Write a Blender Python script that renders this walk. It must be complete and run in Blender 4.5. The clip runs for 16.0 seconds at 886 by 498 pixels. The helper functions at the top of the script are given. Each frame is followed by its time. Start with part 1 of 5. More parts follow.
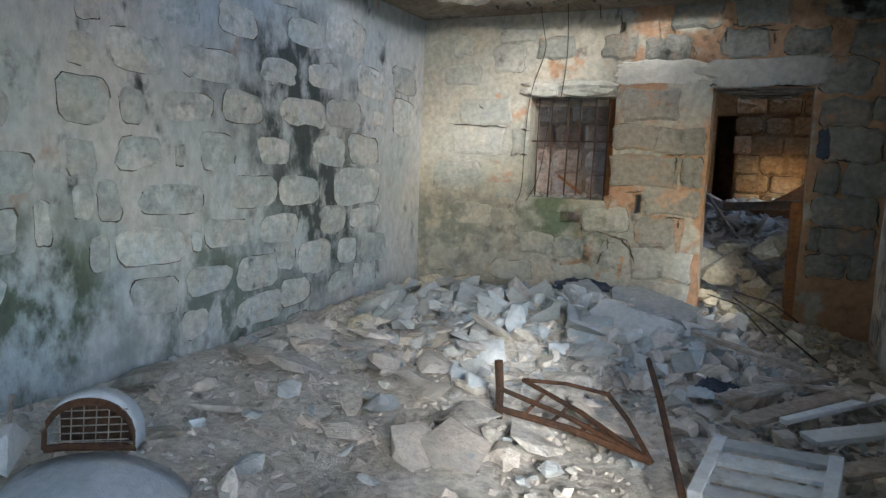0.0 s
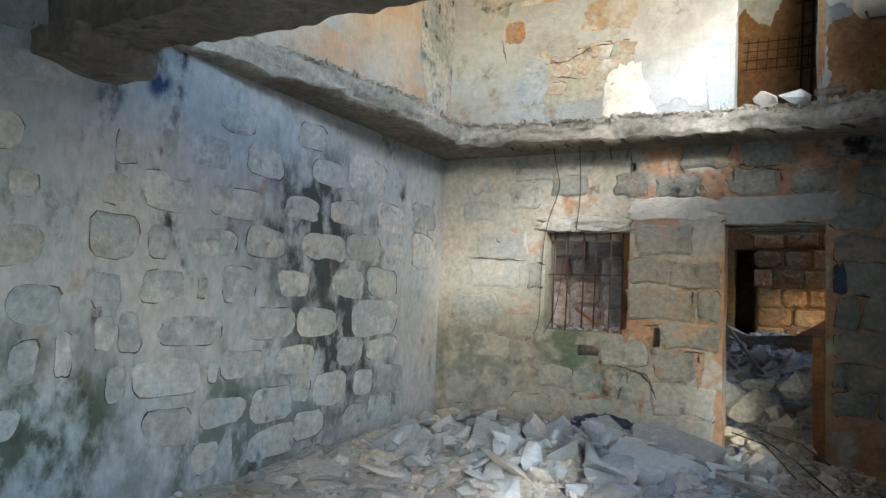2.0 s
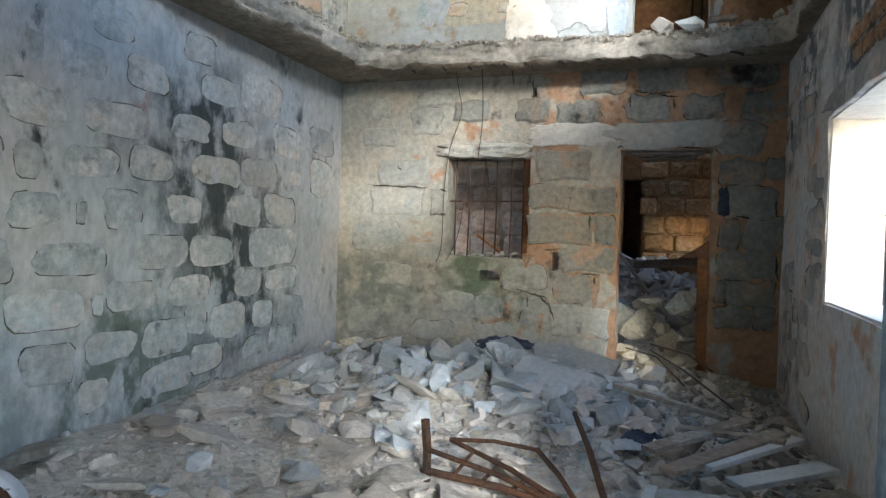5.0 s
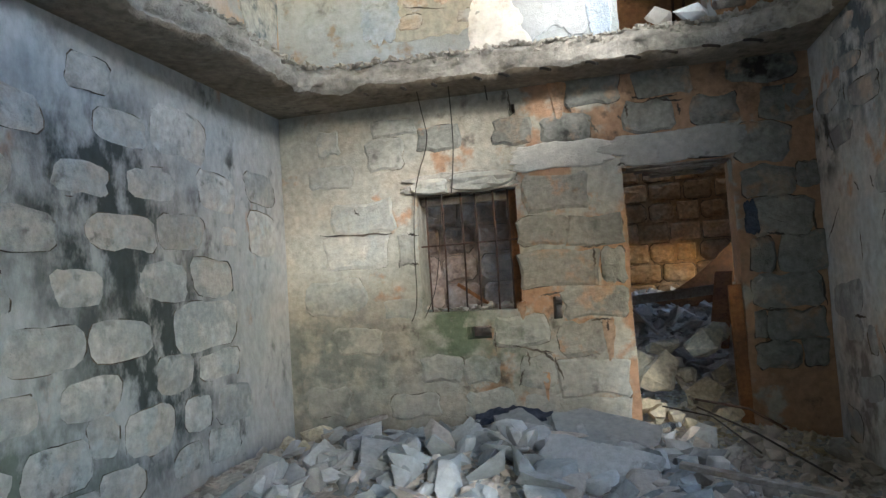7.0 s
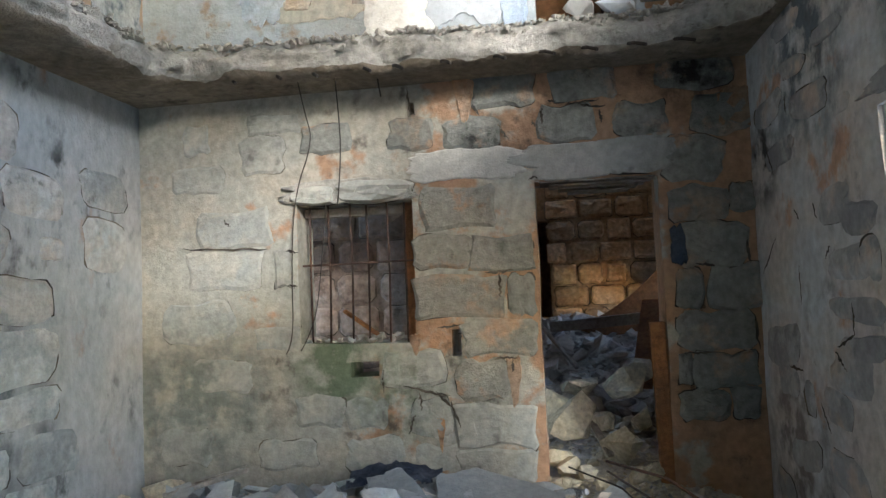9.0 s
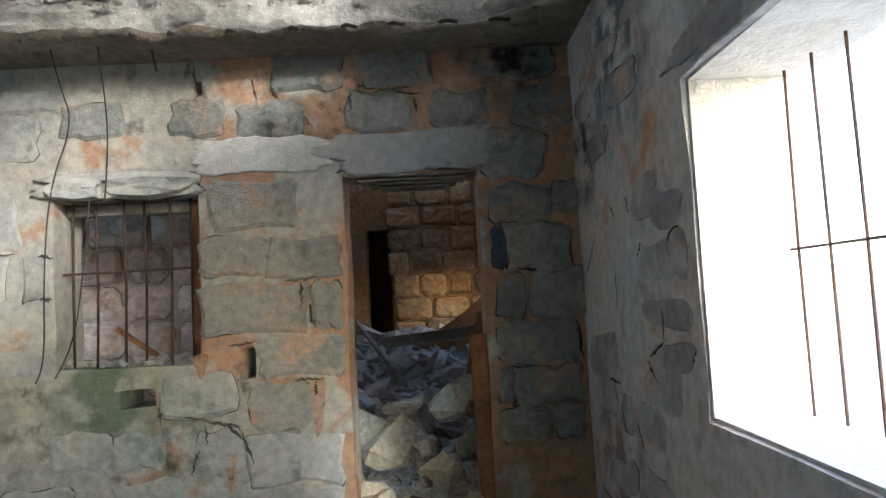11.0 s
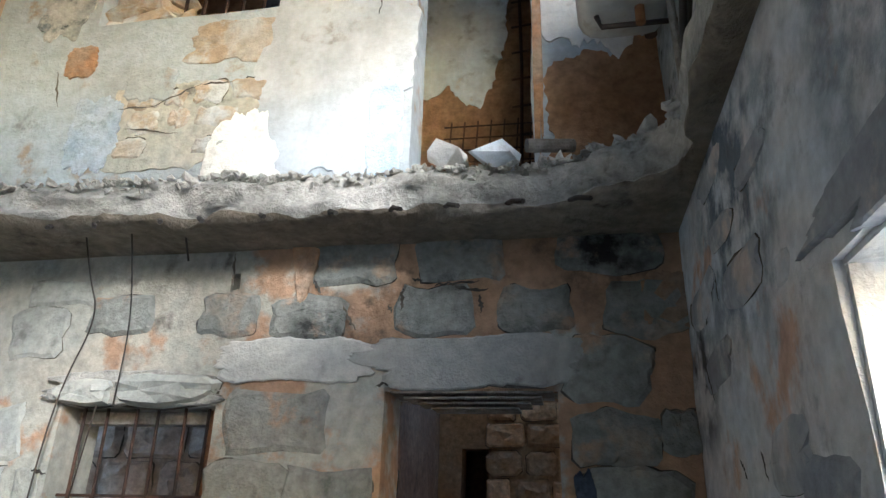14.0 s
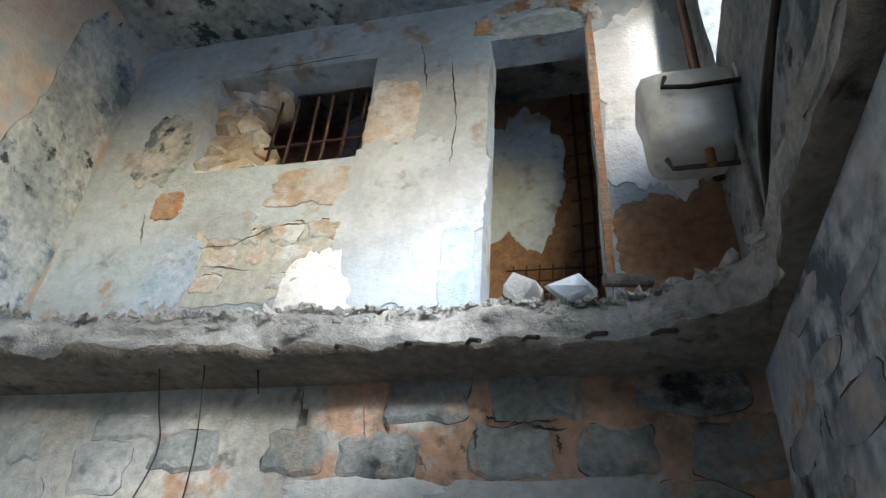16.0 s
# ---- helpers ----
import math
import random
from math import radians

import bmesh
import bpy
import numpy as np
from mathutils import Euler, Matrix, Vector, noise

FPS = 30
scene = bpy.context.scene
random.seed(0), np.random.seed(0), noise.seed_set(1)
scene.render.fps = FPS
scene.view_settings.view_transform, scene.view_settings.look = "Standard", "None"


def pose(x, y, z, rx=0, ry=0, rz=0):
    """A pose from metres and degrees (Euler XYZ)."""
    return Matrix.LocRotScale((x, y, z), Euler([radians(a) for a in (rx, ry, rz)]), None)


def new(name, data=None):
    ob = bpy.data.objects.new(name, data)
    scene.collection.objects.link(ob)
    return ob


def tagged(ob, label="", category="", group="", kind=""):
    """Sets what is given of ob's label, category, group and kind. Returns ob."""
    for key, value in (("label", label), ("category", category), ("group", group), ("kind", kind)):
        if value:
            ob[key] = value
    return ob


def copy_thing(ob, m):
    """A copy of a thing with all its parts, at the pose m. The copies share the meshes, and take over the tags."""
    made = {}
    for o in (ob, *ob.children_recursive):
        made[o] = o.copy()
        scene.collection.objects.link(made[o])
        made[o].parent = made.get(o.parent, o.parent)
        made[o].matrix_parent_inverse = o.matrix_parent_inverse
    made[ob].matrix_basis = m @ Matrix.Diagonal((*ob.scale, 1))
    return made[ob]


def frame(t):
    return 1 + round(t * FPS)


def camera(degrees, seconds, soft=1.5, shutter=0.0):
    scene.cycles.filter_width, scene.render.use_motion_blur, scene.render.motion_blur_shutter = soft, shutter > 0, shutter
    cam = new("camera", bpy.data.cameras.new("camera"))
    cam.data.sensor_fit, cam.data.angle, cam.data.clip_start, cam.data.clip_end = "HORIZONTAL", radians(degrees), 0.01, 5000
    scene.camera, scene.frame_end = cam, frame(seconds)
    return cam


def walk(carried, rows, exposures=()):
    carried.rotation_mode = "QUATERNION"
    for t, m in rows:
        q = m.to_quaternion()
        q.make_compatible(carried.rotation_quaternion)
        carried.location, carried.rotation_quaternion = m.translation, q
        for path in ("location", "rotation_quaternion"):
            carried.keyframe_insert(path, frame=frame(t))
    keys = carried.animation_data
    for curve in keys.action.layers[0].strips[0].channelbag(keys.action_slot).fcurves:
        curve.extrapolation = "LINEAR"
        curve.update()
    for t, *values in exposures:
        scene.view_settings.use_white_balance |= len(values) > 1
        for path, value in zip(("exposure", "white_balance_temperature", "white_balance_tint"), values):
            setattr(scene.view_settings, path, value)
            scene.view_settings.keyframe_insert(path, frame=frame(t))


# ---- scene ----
cam = camera(66.76, 16.0, soft=1.4)
PATH = [
    (0.0, 1.887, -0.451, 1.354, 82.87, -2.34, 25.96),
    (0.5, 1.927, -0.434, 1.391, 85.38, -2.85, 26.49),
    (1.0, 1.926, -0.476, 1.376, 88.25, -2.85, 28.04),
    (1.5, 1.924, -0.473, 1.363, 90.82, -2.77, 29.00),
    (2.0, 1.984, -0.464, 1.387, 93.74, -2.65, 28.17),
    (2.5, 1.893, -0.447, 1.382, 93.85, -6.09, 24.42),
    (3.0, 1.846, -0.434, 1.379, 91.79, -5.08, 21.68),
    (3.5, 1.877, -0.390, 1.389, 91.40, -2.23, 21.86),
    (4.0, 1.800, -0.338, 1.339, 92.86, -2.07, 13.94),
    (4.3, 1.849, -0.438, 1.249, 91.31, -0.75, 12.59),
    (4.5, 1.745, -0.401, 1.310, 89.94, -3.51, 13.48),
    (4.7, 1.865, -0.441, 1.287, 88.55, -3.07, 17.63),
    (6.8, 1.227, 0.527, 1.269, 93.11, 3.86, 16.90),
    (7.0, 1.216, 0.598, 1.303, 93.05, 3.67, 13.87),
    (7.5, 1.388, 0.844, 1.291, 92.11, 3.48, 8.86),
    (8.0, 1.049, 1.085, 1.402, 89.88, 5.84, 5.81),
    (8.5, 0.940, 1.066, 1.439, 88.66, 5.37, 7.68),
    (9.0, 1.474, 1.442, 1.444, 93.17, 2.21, 9.49),
    (9.5, 1.643, 1.758, 1.301, 94.87, 3.73, 4.34),
    (10.0, 1.679, 1.867, 1.359, 95.03, 3.24, 0.21),
    (10.2, 1.714, 1.852, 1.396, 94.69, 3.12, -1.22),
    (12.5, 2.204, 2.830, 1.346, 93.52, -0.26, 5.09),
    (13.0, 2.343, 3.023, 1.460, 92.05, -1.10, 8.98),
    (13.5, 2.267, 2.881, 1.848, 92.41, -0.04, 9.37),
    (14.0, 2.202, 2.862, 1.595, 111.38, -1.60, 10.58),
    (14.5, 2.142, 2.836, 1.598, 120.34, -2.90, 10.15),
    (15.0, 2.036, 2.786, 1.574, 124.95, -3.55, 9.87),
    (15.5, 2.007, 2.772, 1.554, 126.95, -4.24, 10.42),
    (16.0, 2.014, 2.878, 1.489, 124.73, -3.69, 12.79),
]
walk(cam, [(t, pose(x, y, z, rx, ry, rz)) for t, x, y, z, rx, ry, rz in PATH], [(0.0, 3.25, 5900, 8), (4.7, 3.22, 5850, 8), (7.0, 3.12, 5900, 8), (10.2, 3.15, 5850, 9), (12.3, 3.36, 5800, 9), (13.5, 3.38, 5650, 8), (15.0, 3.2, 5250, 7)])

# ---- light ----
world = bpy.data.worlds.new("sky_world")
scene.world = world
world.use_nodes = True
wn = world.node_tree
sky = wn.nodes.new("ShaderNodeTexSky")
sky.sky_type = "NISHITA"
sky.sun_disc = False
sun_way = Vector((-0.6, 1.0, -0.43)).normalized()
sky.sun_elevation = math.asin(-sun_way.z)
sky.sun_rotation = math.atan2(-sun_way.x, -sun_way.y)
wn.links.new(sky.outputs[0], wn.nodes["Background"].inputs[0])
wn.nodes["Background"].inputs[1].default_value = 0.15
sun_data = bpy.data.lights.new("sun", "SUN")
sun_data.energy, sun_data.angle, sun_data.color = 0.37, radians(7), (1.0, 0.95, 0.87)
sun = new("sun", sun_data)
sun.rotation_mode = "QUATERNION"
sun.rotation_quaternion = sun_way.to_track_quat("-Z", "Y")

# ---- plan ----
XL, XR, YB, YN = -1.42, 2.70, 5.8, -2.6      # room: left, right, back, near walls
ZS, ZT, ZR = 2.80, 3.02, 5.75                 # slab underside, slab top, upper ceiling
DOOR = (1.375, 2.14, -0.4, 2.09)
WIN = (-0.25, 0.56, 1.08, 2.03)
UDOOR = (1.43, 2.06, 3.0, 5.30)
UWIN = (-0.62, 0.62, 4.36, 5.30)
RWIN = (2.75, 4.16, 0.945, 2.06)
# the next five: unseen openings, added to let sky and sun in
WGAP = (-2.1, -0.9, -0.3, 2.1)
UEAST = (2.1, 4.1, 3.65, 5.0)
EGAP = (-1.8, 0.5, 0.8, 2.3)
UGAP = (-2.1, 1.8, 3.65, 4.75)
FGAP = (7.7, 8.5, 1.2, 1.7)
USLIT = (4.88, 5.42, 4.35, 5.6)


# ---- materials ----
def surf(name, base, other, stain=(0.05, 0.05, 0.045), amount=0.35, big=1.2, mid=7.0, fine=55.0, bump=0.5,
         rough=0.92, spread=0.25, third=None, third_amount=0.4, streak=0.0, metal=0.0, drift=None, spot=None, smear=None, island=False, mottle=0.36):
    m = bpy.data.materials.new(name)
    m.use_nodes = True
    t = m.node_tree
    n, link = t.nodes, t.links.new
    bsdf = n["Principled BSDF"]
    geo = n.new("ShaderNodeNewGeometry")
    info = n.new("ShaderNodeObjectInfo")
    where = n.new("ShaderNodeMapping")
    where.inputs["Scale"].default_value = (1, 1, 1 - streak)
    link(geo.outputs["Position"], where.inputs[0])

    def grain(scale, detail, w, vec=where):
        k = n.new("ShaderNodeTexNoise")
        k.inputs["Scale"].default_value = scale
        k.inputs["Detail"].default_value = detail
        k.inputs["Roughness"].default_value = 0.62
        off = n.new("ShaderNodeVectorMath")
        off.operation = "ADD"
        off.inputs[1].default_value = (w * 3.7, w * 1.9, w * 5.1)
        link(vec.outputs[0], off.inputs[0])
        link(off.outputs[0], k.inputs["Vector"])
        return k.outputs[0]

    def ramp(src, a, b):
        r = n.new("ShaderNodeMapRange")
        r.interpolation_type = "SMOOTHSTEP"
        r.inputs[1].default_value, r.inputs[2].default_value = a, b
        link(src, r.inputs[0])
        return r.outputs[0]

    def mix(fac, a, b, blend="MIX"):
        x = n.new("ShaderNodeMix")
        x.data_type, x.blend_type = "RGBA", blend
        for sock, v in ((x.inputs[0], fac), (x.inputs[6], a), (x.inputs[7], b)):
            if isinstance(v, (tuple, float, int)):
                sock.default_value = (*v, 1) if isinstance(v, tuple) else v
            else:
                link(v, sock)
        return x.outputs[2]

    g_big, g_mid, g_fine = grain(big, 5, len(name)), grain(mid, 6, 2.3), grain(fine, 3, 4.1)
    col = mix(ramp(g_big, 0.4, 0.62), base, other)
    if third:
        patch = grain(big * 2.1, 6, 8.8)
        if drift:                                        # patches grow more common along x
            sep = n.new("ShaderNodeSeparateXYZ")
            link(geo.outputs["Position"], sep.inputs[0])
            rise = n.new("ShaderNodeMapRange")
            rise.inputs[1].default_value, rise.inputs[2].default_value = drift[0], drift[1]
            rise.inputs[3].default_value, rise.inputs[4].default_value = -drift[2], drift[2]
            link(sep.outputs[0], rise.inputs[0])
            add = n.new("ShaderNodeMath")
            link(patch, add.inputs[0])
            link(rise.outputs[0], add.inputs[1])
            patch = add.outputs[0]
        col = mix(ramp(patch, 0.64 - 0.3 * third_amount, 0.74 - 0.3 * third_amount), col, third)
    for centre, radius, tint in spot or ():              # a round spot of its own tint, moss among them
        gap = n.new("ShaderNodeVectorMath")
        gap.operation = "DISTANCE"
        link(geo.outputs["Position"], gap.inputs[0])
        gap.inputs[1].default_value = centre
        near = n.new("ShaderNodeMapRange")
        near.inputs[1].default_value, near.inputs[2].default_value = radius, radius * 0.2
        near.inputs[3].default_value, near.inputs[4].default_value = 0.0, 1.6
        link(gap.outputs["Value"], near.inputs[0])
        spot_mask = n.new("ShaderNodeMath")
        spot_mask.operation = "MULTIPLY"
        spot_mask.use_clamp = True
        link(near.outputs[0], spot_mask.inputs[0])
        link(ramp(grain(5.0, 6, 1.7), 0.35, 0.65), spot_mask.inputs[1])
        col = mix(spot_mask.outputs[0], col, tint)
    if smear:                                            # thin wash left over parts of the face
        c1, c2, level = smear
        wash = mix(ramp(grain(2.4, 5, 3.3), 0.4, 0.6), c1, c2)
        col = mix(ramp(grain(4.2, 8, 9.4), level - 0.05, level + 0.07), col, wash)
    dark = n.new("ShaderNodeMath")
    dark.operation = "MULTIPLY"
    link(ramp(g_mid, 0.52, 0.72), dark.inputs[0])
    link(ramp(grain(big * 0.8, 3, 6.2), 0.45, 0.62), dark.inputs[1])
    cut = n.new("ShaderNodeMath")
    cut.operation = "MULTIPLY"
    link(dark.outputs[0], cut.inputs[0])
    cut.inputs[1].default_value = amount * 2
    cut.use_clamp = True
    col = mix(cut.outputs[0], col, stain)
    shade = n.new("ShaderNodeMapRange")
    shade.inputs[1].default_value, shade.inputs[2].default_value = 0.28, 0.72
    shade.inputs[3].default_value, shade.inputs[4].default_value = 1 - mottle, 1 + mottle * 0.95
    link(grain(fine * 0.32, 12, 7.7), shade.inputs[0])
    tone = n.new("ShaderNodeMapRange")
    tone.inputs[3].default_value, tone.inputs[4].default_value = 1 - spread, 1 + spread
    link(geo.outputs["Random Per Island"] if island else info.outputs["Random"], tone.inputs[0])
    both = n.new("ShaderNodeMath")
    both.operation = "MULTIPLY"
    link(shade.outputs[0], both.inputs[0])
    link(tone.outputs[0], both.inputs[1])
    col = mix(1.0, col, both.outputs[0], "MULTIPLY")
    link(col, bsdf.inputs["Base Color"])
    bsdf.inputs["Roughness"].default_value = rough
    bsdf.inputs["Metallic"].default_value = metal
    bsdf.inputs["Specular IOR Level"].default_value = 0.25
    relief = n.new("ShaderNodeMath")
    relief.operation = "ADD"
    link(g_mid, relief.inputs[0])
    half = n.new("ShaderNodeMath")
    half.operation = "MULTIPLY"
    half.inputs[1].default_value = 0.5
    link(g_fine, half.inputs[0])
    link(half.outputs[0], relief.inputs[1])
    b = n.new("ShaderNodeBump")
    b.inputs["Strength"].default_value = min(1.0, bump * 1.3)
    b.inputs["Distance"].default_value = 0.02
    link(relief.outputs[0], b.inputs["Height"])
    link(b.outputs[0], bsdf.inputs["Normal"])
    return m


M_LEFT = surf("blue_grey_render", (0.52, 0.575, 0.60), (0.63, 0.64, 0.63), (0.05, 0.06, 0.055), 0.5, 0.9, 6, 50, streak=0.35, third=(0.50, 0.36, 0.27), third_amount=0.12, mottle=0.2, spot=(((-1.42, 3.7, 1.85), 0.95, (0.08, 0.10, 0.10)), ((-1.42, 4.1, 0.95), 1.0, (0.08, 0.10, 0.10)), ((-1.42, 1.6, 0.5), 0.8, (0.13, 0.16, 0.12)), ((-1.42, 3.0, 0.3), 1.0, (0.20, 0.24, 0.21)), ((-1.42, 2.2, 2.55), 0.12, (0.05, 0.09, 0.19))))
M_LSTONE = surf("grey_rubble_stone", (0.33, 0.365, 0.375), (0.46, 0.45, 0.41), (0.06, 0.07, 0.06), 0.4, 1.1, 9, 60, bump=0.7, spread=0.14, mottle=0.26, smear=((0.41, 0.46, 0.47), (0.50, 0.51, 0.49), 0.50))
TINT_SPOTS = (((0.0, 5.8, 0.95), 0.42, (0.15, 0.19, 0.13)), ((0.45, 5.8, 0.72), 0.35, (0.18, 0.21, 0.15)), ((-1.0, 5.8, 0.7), 0.8, (0.24, 0.26, 0.23)), ((1.05, 5.8, 2.42), 0.2, (0.05, 0.05, 0.045)), ((2.35, 5.8, 2.75), 0.35, (0.04, 0.035, 0.03)))
M_BACK = surf("orange_clay_mortar", (0.40, 0.40, 0.35), (0.46, 0.42, 0.34), (0.07, 0.06, 0.05), 0.4, 1.3, 8, 60, bump=0.4, mottle=0.26, third=(0.42, 0.265, 0.165), third_amount=0.53, drift=(-0.6, 2.2, 0.16), spot=TINT_SPOTS)
M_BLOCK = surf("grey_cement_block", (0.24, 0.245, 0.22), (0.34, 0.33, 0.285), (0.06, 0.06, 0.05), 0.3, 1.0, 9, 75, bump=0.6, spread=0.12, spot=TINT_SPOTS, smear=((0.36, 0.32, 0.26), (0.44, 0.29, 0.19), 0.56), mottle=0.28)
M_WASH = surf("lime_washed_block", (0.43, 0.43, 0.38), (0.36, 0.38, 0.36), (0.08, 0.08, 0.07), 0.3, 1.2, 8, 70, bump=0.35, spread=0.07, spot=TINT_SPOTS, smear=((0.45, 0.44, 0.38), (0.38, 0.38, 0.34), 0.47), mottle=0.24)
# joint dirt, darkened to give the gaps between stones their shade
M_JOINT = surf("sooty_joint_dirt", (0.05, 0.045, 0.04), (0.14, 0.12, 0.09), (0.03, 0.03, 0.03), 0.4, 3, 12, 60)
# spots: blue-grey high up, near black by the back corner, grey low
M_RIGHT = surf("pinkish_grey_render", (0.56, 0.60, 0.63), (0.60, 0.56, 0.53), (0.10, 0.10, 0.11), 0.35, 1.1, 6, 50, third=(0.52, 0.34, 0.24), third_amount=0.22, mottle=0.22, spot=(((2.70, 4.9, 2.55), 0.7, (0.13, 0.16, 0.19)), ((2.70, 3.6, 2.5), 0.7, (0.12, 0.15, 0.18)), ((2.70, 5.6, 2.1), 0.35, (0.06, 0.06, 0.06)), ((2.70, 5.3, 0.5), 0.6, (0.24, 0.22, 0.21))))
M_RSTONE = surf("dark_grey_stone", (0.30, 0.31, 0.33), (0.39, 0.39, 0.40), (0.10, 0.10, 0.10), 0.2, 1.3, 9, 70, spread=0.10, mottle=0.2, bump=0.3, smear=((0.48, 0.51, 0.53), (0.54, 0.46, 0.40), 0.515))
M_PIER = surf("blue_grey_mottled_plaster", (0.20, 0.26, 0.33), (0.36, 0.40, 0.44), (0.04, 0.05, 0.06), 0.9, 1.6, 5, 50, third=(0.09, 0.12, 0.16), third_amount=0.35)
M_UPPER = surf("peeling_pale_plaster", (0.57, 0.64, 0.69), (0.50, 0.53, 0.54), (0.14, 0.13, 0.12), 0.35, 1.1, 6, 45, third=(0.45, 0.36, 0.27), third_amount=0.24, mottle=0.16)
M_ULEFT = surf("orange_grey_plaster", (0.50, 0.36, 0.25), (0.50, 0.46, 0.41), (0.15, 0.11, 0.08), 0.35, 0.9, 6, 45, third=(0.40, 0.41, 0.41), third_amount=0.4, mottle=0.12)
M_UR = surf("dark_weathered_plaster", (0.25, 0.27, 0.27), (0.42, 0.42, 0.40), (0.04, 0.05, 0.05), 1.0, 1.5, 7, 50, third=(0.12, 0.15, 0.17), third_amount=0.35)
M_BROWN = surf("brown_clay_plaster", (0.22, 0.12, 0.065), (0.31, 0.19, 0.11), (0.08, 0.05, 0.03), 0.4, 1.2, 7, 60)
M_FAR = surf("tan_sandstone_block", (0.48, 0.28, 0.14), (0.56, 0.41, 0.26), (0.08, 0.06, 0.04), 0.3, 1.5, 9, 70)
M_SLAB = surf("broken_concrete", (0.42, 0.40, 0.35), (0.56, 0.53, 0.47), (0.12, 0.10, 0.08), 0.4, 1.6, 11, 60, bump=1.0)
# concrete darkened for the shade under the slab, plus random stains
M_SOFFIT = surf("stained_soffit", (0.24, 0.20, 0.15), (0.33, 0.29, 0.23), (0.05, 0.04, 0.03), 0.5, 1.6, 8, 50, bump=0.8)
M_DIRT = surf("dusty_rubble_floor", (0.45, 0.42, 0.37), (0.56, 0.54, 0.50), (0.12, 0.10, 0.08), 0.4, 1.5, 14, 70, bump=1.0)
M_ROCK = surf("pale_rubble", (0.48, 0.46, 0.43), (0.58, 0.53, 0.47), (0.14, 0.12, 0.10), 0.25, 2.0, 14, 80, bump=0.6, spread=0.3, island=True, mottle=0.2)
M_BLUEROCK = surf("blue_grey_concrete_rubble", (0.38, 0.42, 0.44), (0.48, 0.50, 0.50), (0.14, 0.14, 0.13), 0.25, 2.0, 12, 80, bump=0.55, spread=0.3, island=True, mottle=0.16)
M_YROCK = surf("yellowish_limestone", (0.56, 0.50, 0.36), (0.62, 0.57, 0.45), (0.2, 0.16, 0.1), 0.25, 3.0, 14, 80, bump=0.8, spread=0.14, island=True)
M_RUST = surf("rusty_iron", (0.10, 0.05, 0.028), (0.06, 0.038, 0.028), (0.03, 0.02, 0.015), 0.5, 4, 20, 120, rough=0.8, bump=0.6)
M_WOOD = surf("grey_weathered_timber", (0.36, 0.33, 0.29), (0.26, 0.22, 0.18), (0.08, 0.06, 0.05), 0.4, 3, 14, 90)
M_ORANGEWOOD = surf("red_brown_timber", (0.30, 0.14, 0.06), (0.20, 0.10, 0.05), (0.05, 0.03, 0.02), 0.4, 3, 14, 90)
M_PAINT = surf("chipped_pale_paint", (0.62, 0.66, 0.70), (0.50, 0.54, 0.58), (0.2, 0.12, 0.08), 0.3, 3, 10, 90, rough=0.6, bump=0.3, mottle=0.12)
M_BAR = surf("dark_rust_bar", (0.09, 0.05, 0.035), (0.05, 0.035, 0.03), (0.02, 0.015, 0.01), 0.4, 5, 20, 120, rough=0.8)
M_WIRE = surf("dark_wire", (0.04, 0.035, 0.03), (0.06, 0.045, 0.035), rough=0.7, bump=0.1)
M_CERAMIC = surf("dirty_white_ceramic", (0.70, 0.69, 0.64), (0.62, 0.60, 0.52), (0.35, 0.28, 0.18), 0.3, 3, 9, 60, rough=0.25, bump=0.05, spread=0.02, mottle=0.12)
M_WBACK = surf("pinkish_brown_block", (0.33, 0.25, 0.21), (0.46, 0.40, 0.37), (0.08, 0.06, 0.05), 0.4, 2.0, 9, 70, spread=0.15)
M_CLOTH = surf("dark_blue_rag", (0.04, 0.055, 0.09), (0.09, 0.11, 0.15), (0.02, 0.02, 0.03), 0.4, 6, 22, 90, bump=0.6)
M_BLUE = surf("blue_paint_patch", (0.08, 0.10, 0.14), (0.14, 0.16, 0.19), (0.03, 0.04, 0.06), 0.4, 5, 18, 90)
M_CLAY = surf("orange_clay", (0.42, 0.24, 0.13), (0.38, 0.28, 0.20), (0.12, 0.07, 0.04), 0.4, 4, 14, 70)
M_UBRICK = surf("tan_brick_under_plaster", (0.46, 0.36, 0.25), (0.52, 0.45, 0.36), (0.12, 0.09, 0.06), 0.3, 2.0, 9, 70, spread=0.14, smear=((0.58, 0.60, 0.60), (0.52, 0.48, 0.42), 0.5), mottle=0.2)
M_FADEDBLUE = surf("faded_blue_paint", (0.36, 0.44, 0.54), (0.48, 0.54, 0.60), (0.2, 0.22, 0.24), 0.3, 3, 12, 70, mottle=0.2)
M_EARTH = surf("pale_dry_ground", (0.45, 0.40, 0.33), (0.50, 0.46, 0.40), (0.2, 0.18, 0.14), 0.3, 0.6, 5, 40)
M_BAND = surf("pale_cement_band", (0.52, 0.50, 0.45), (0.43, 0.42, 0.38), (0.12, 0.11, 0.10), 0.35, 1.6, 9, 60, bump=0.4, mottle=0.2)
M_WHITE = surf("white_lime_plaster", (0.78, 0.77, 0.74), (0.70, 0.68, 0.64), (0.35, 0.30, 0.25), 0.25, 2, 9, 60, mottle=0.12)


# ---- building blocks ----
def mesh_of(name, bm, mat, smooth=False):
    me = bpy.data.meshes.new(name)
    bmesh.ops.recalc_face_normals(bm, faces=bm.faces)
    bm.to_mesh(me)
    bm.free()
    me.materials.append(mat)
    if smooth:
        me.shade_smooth()
    return me


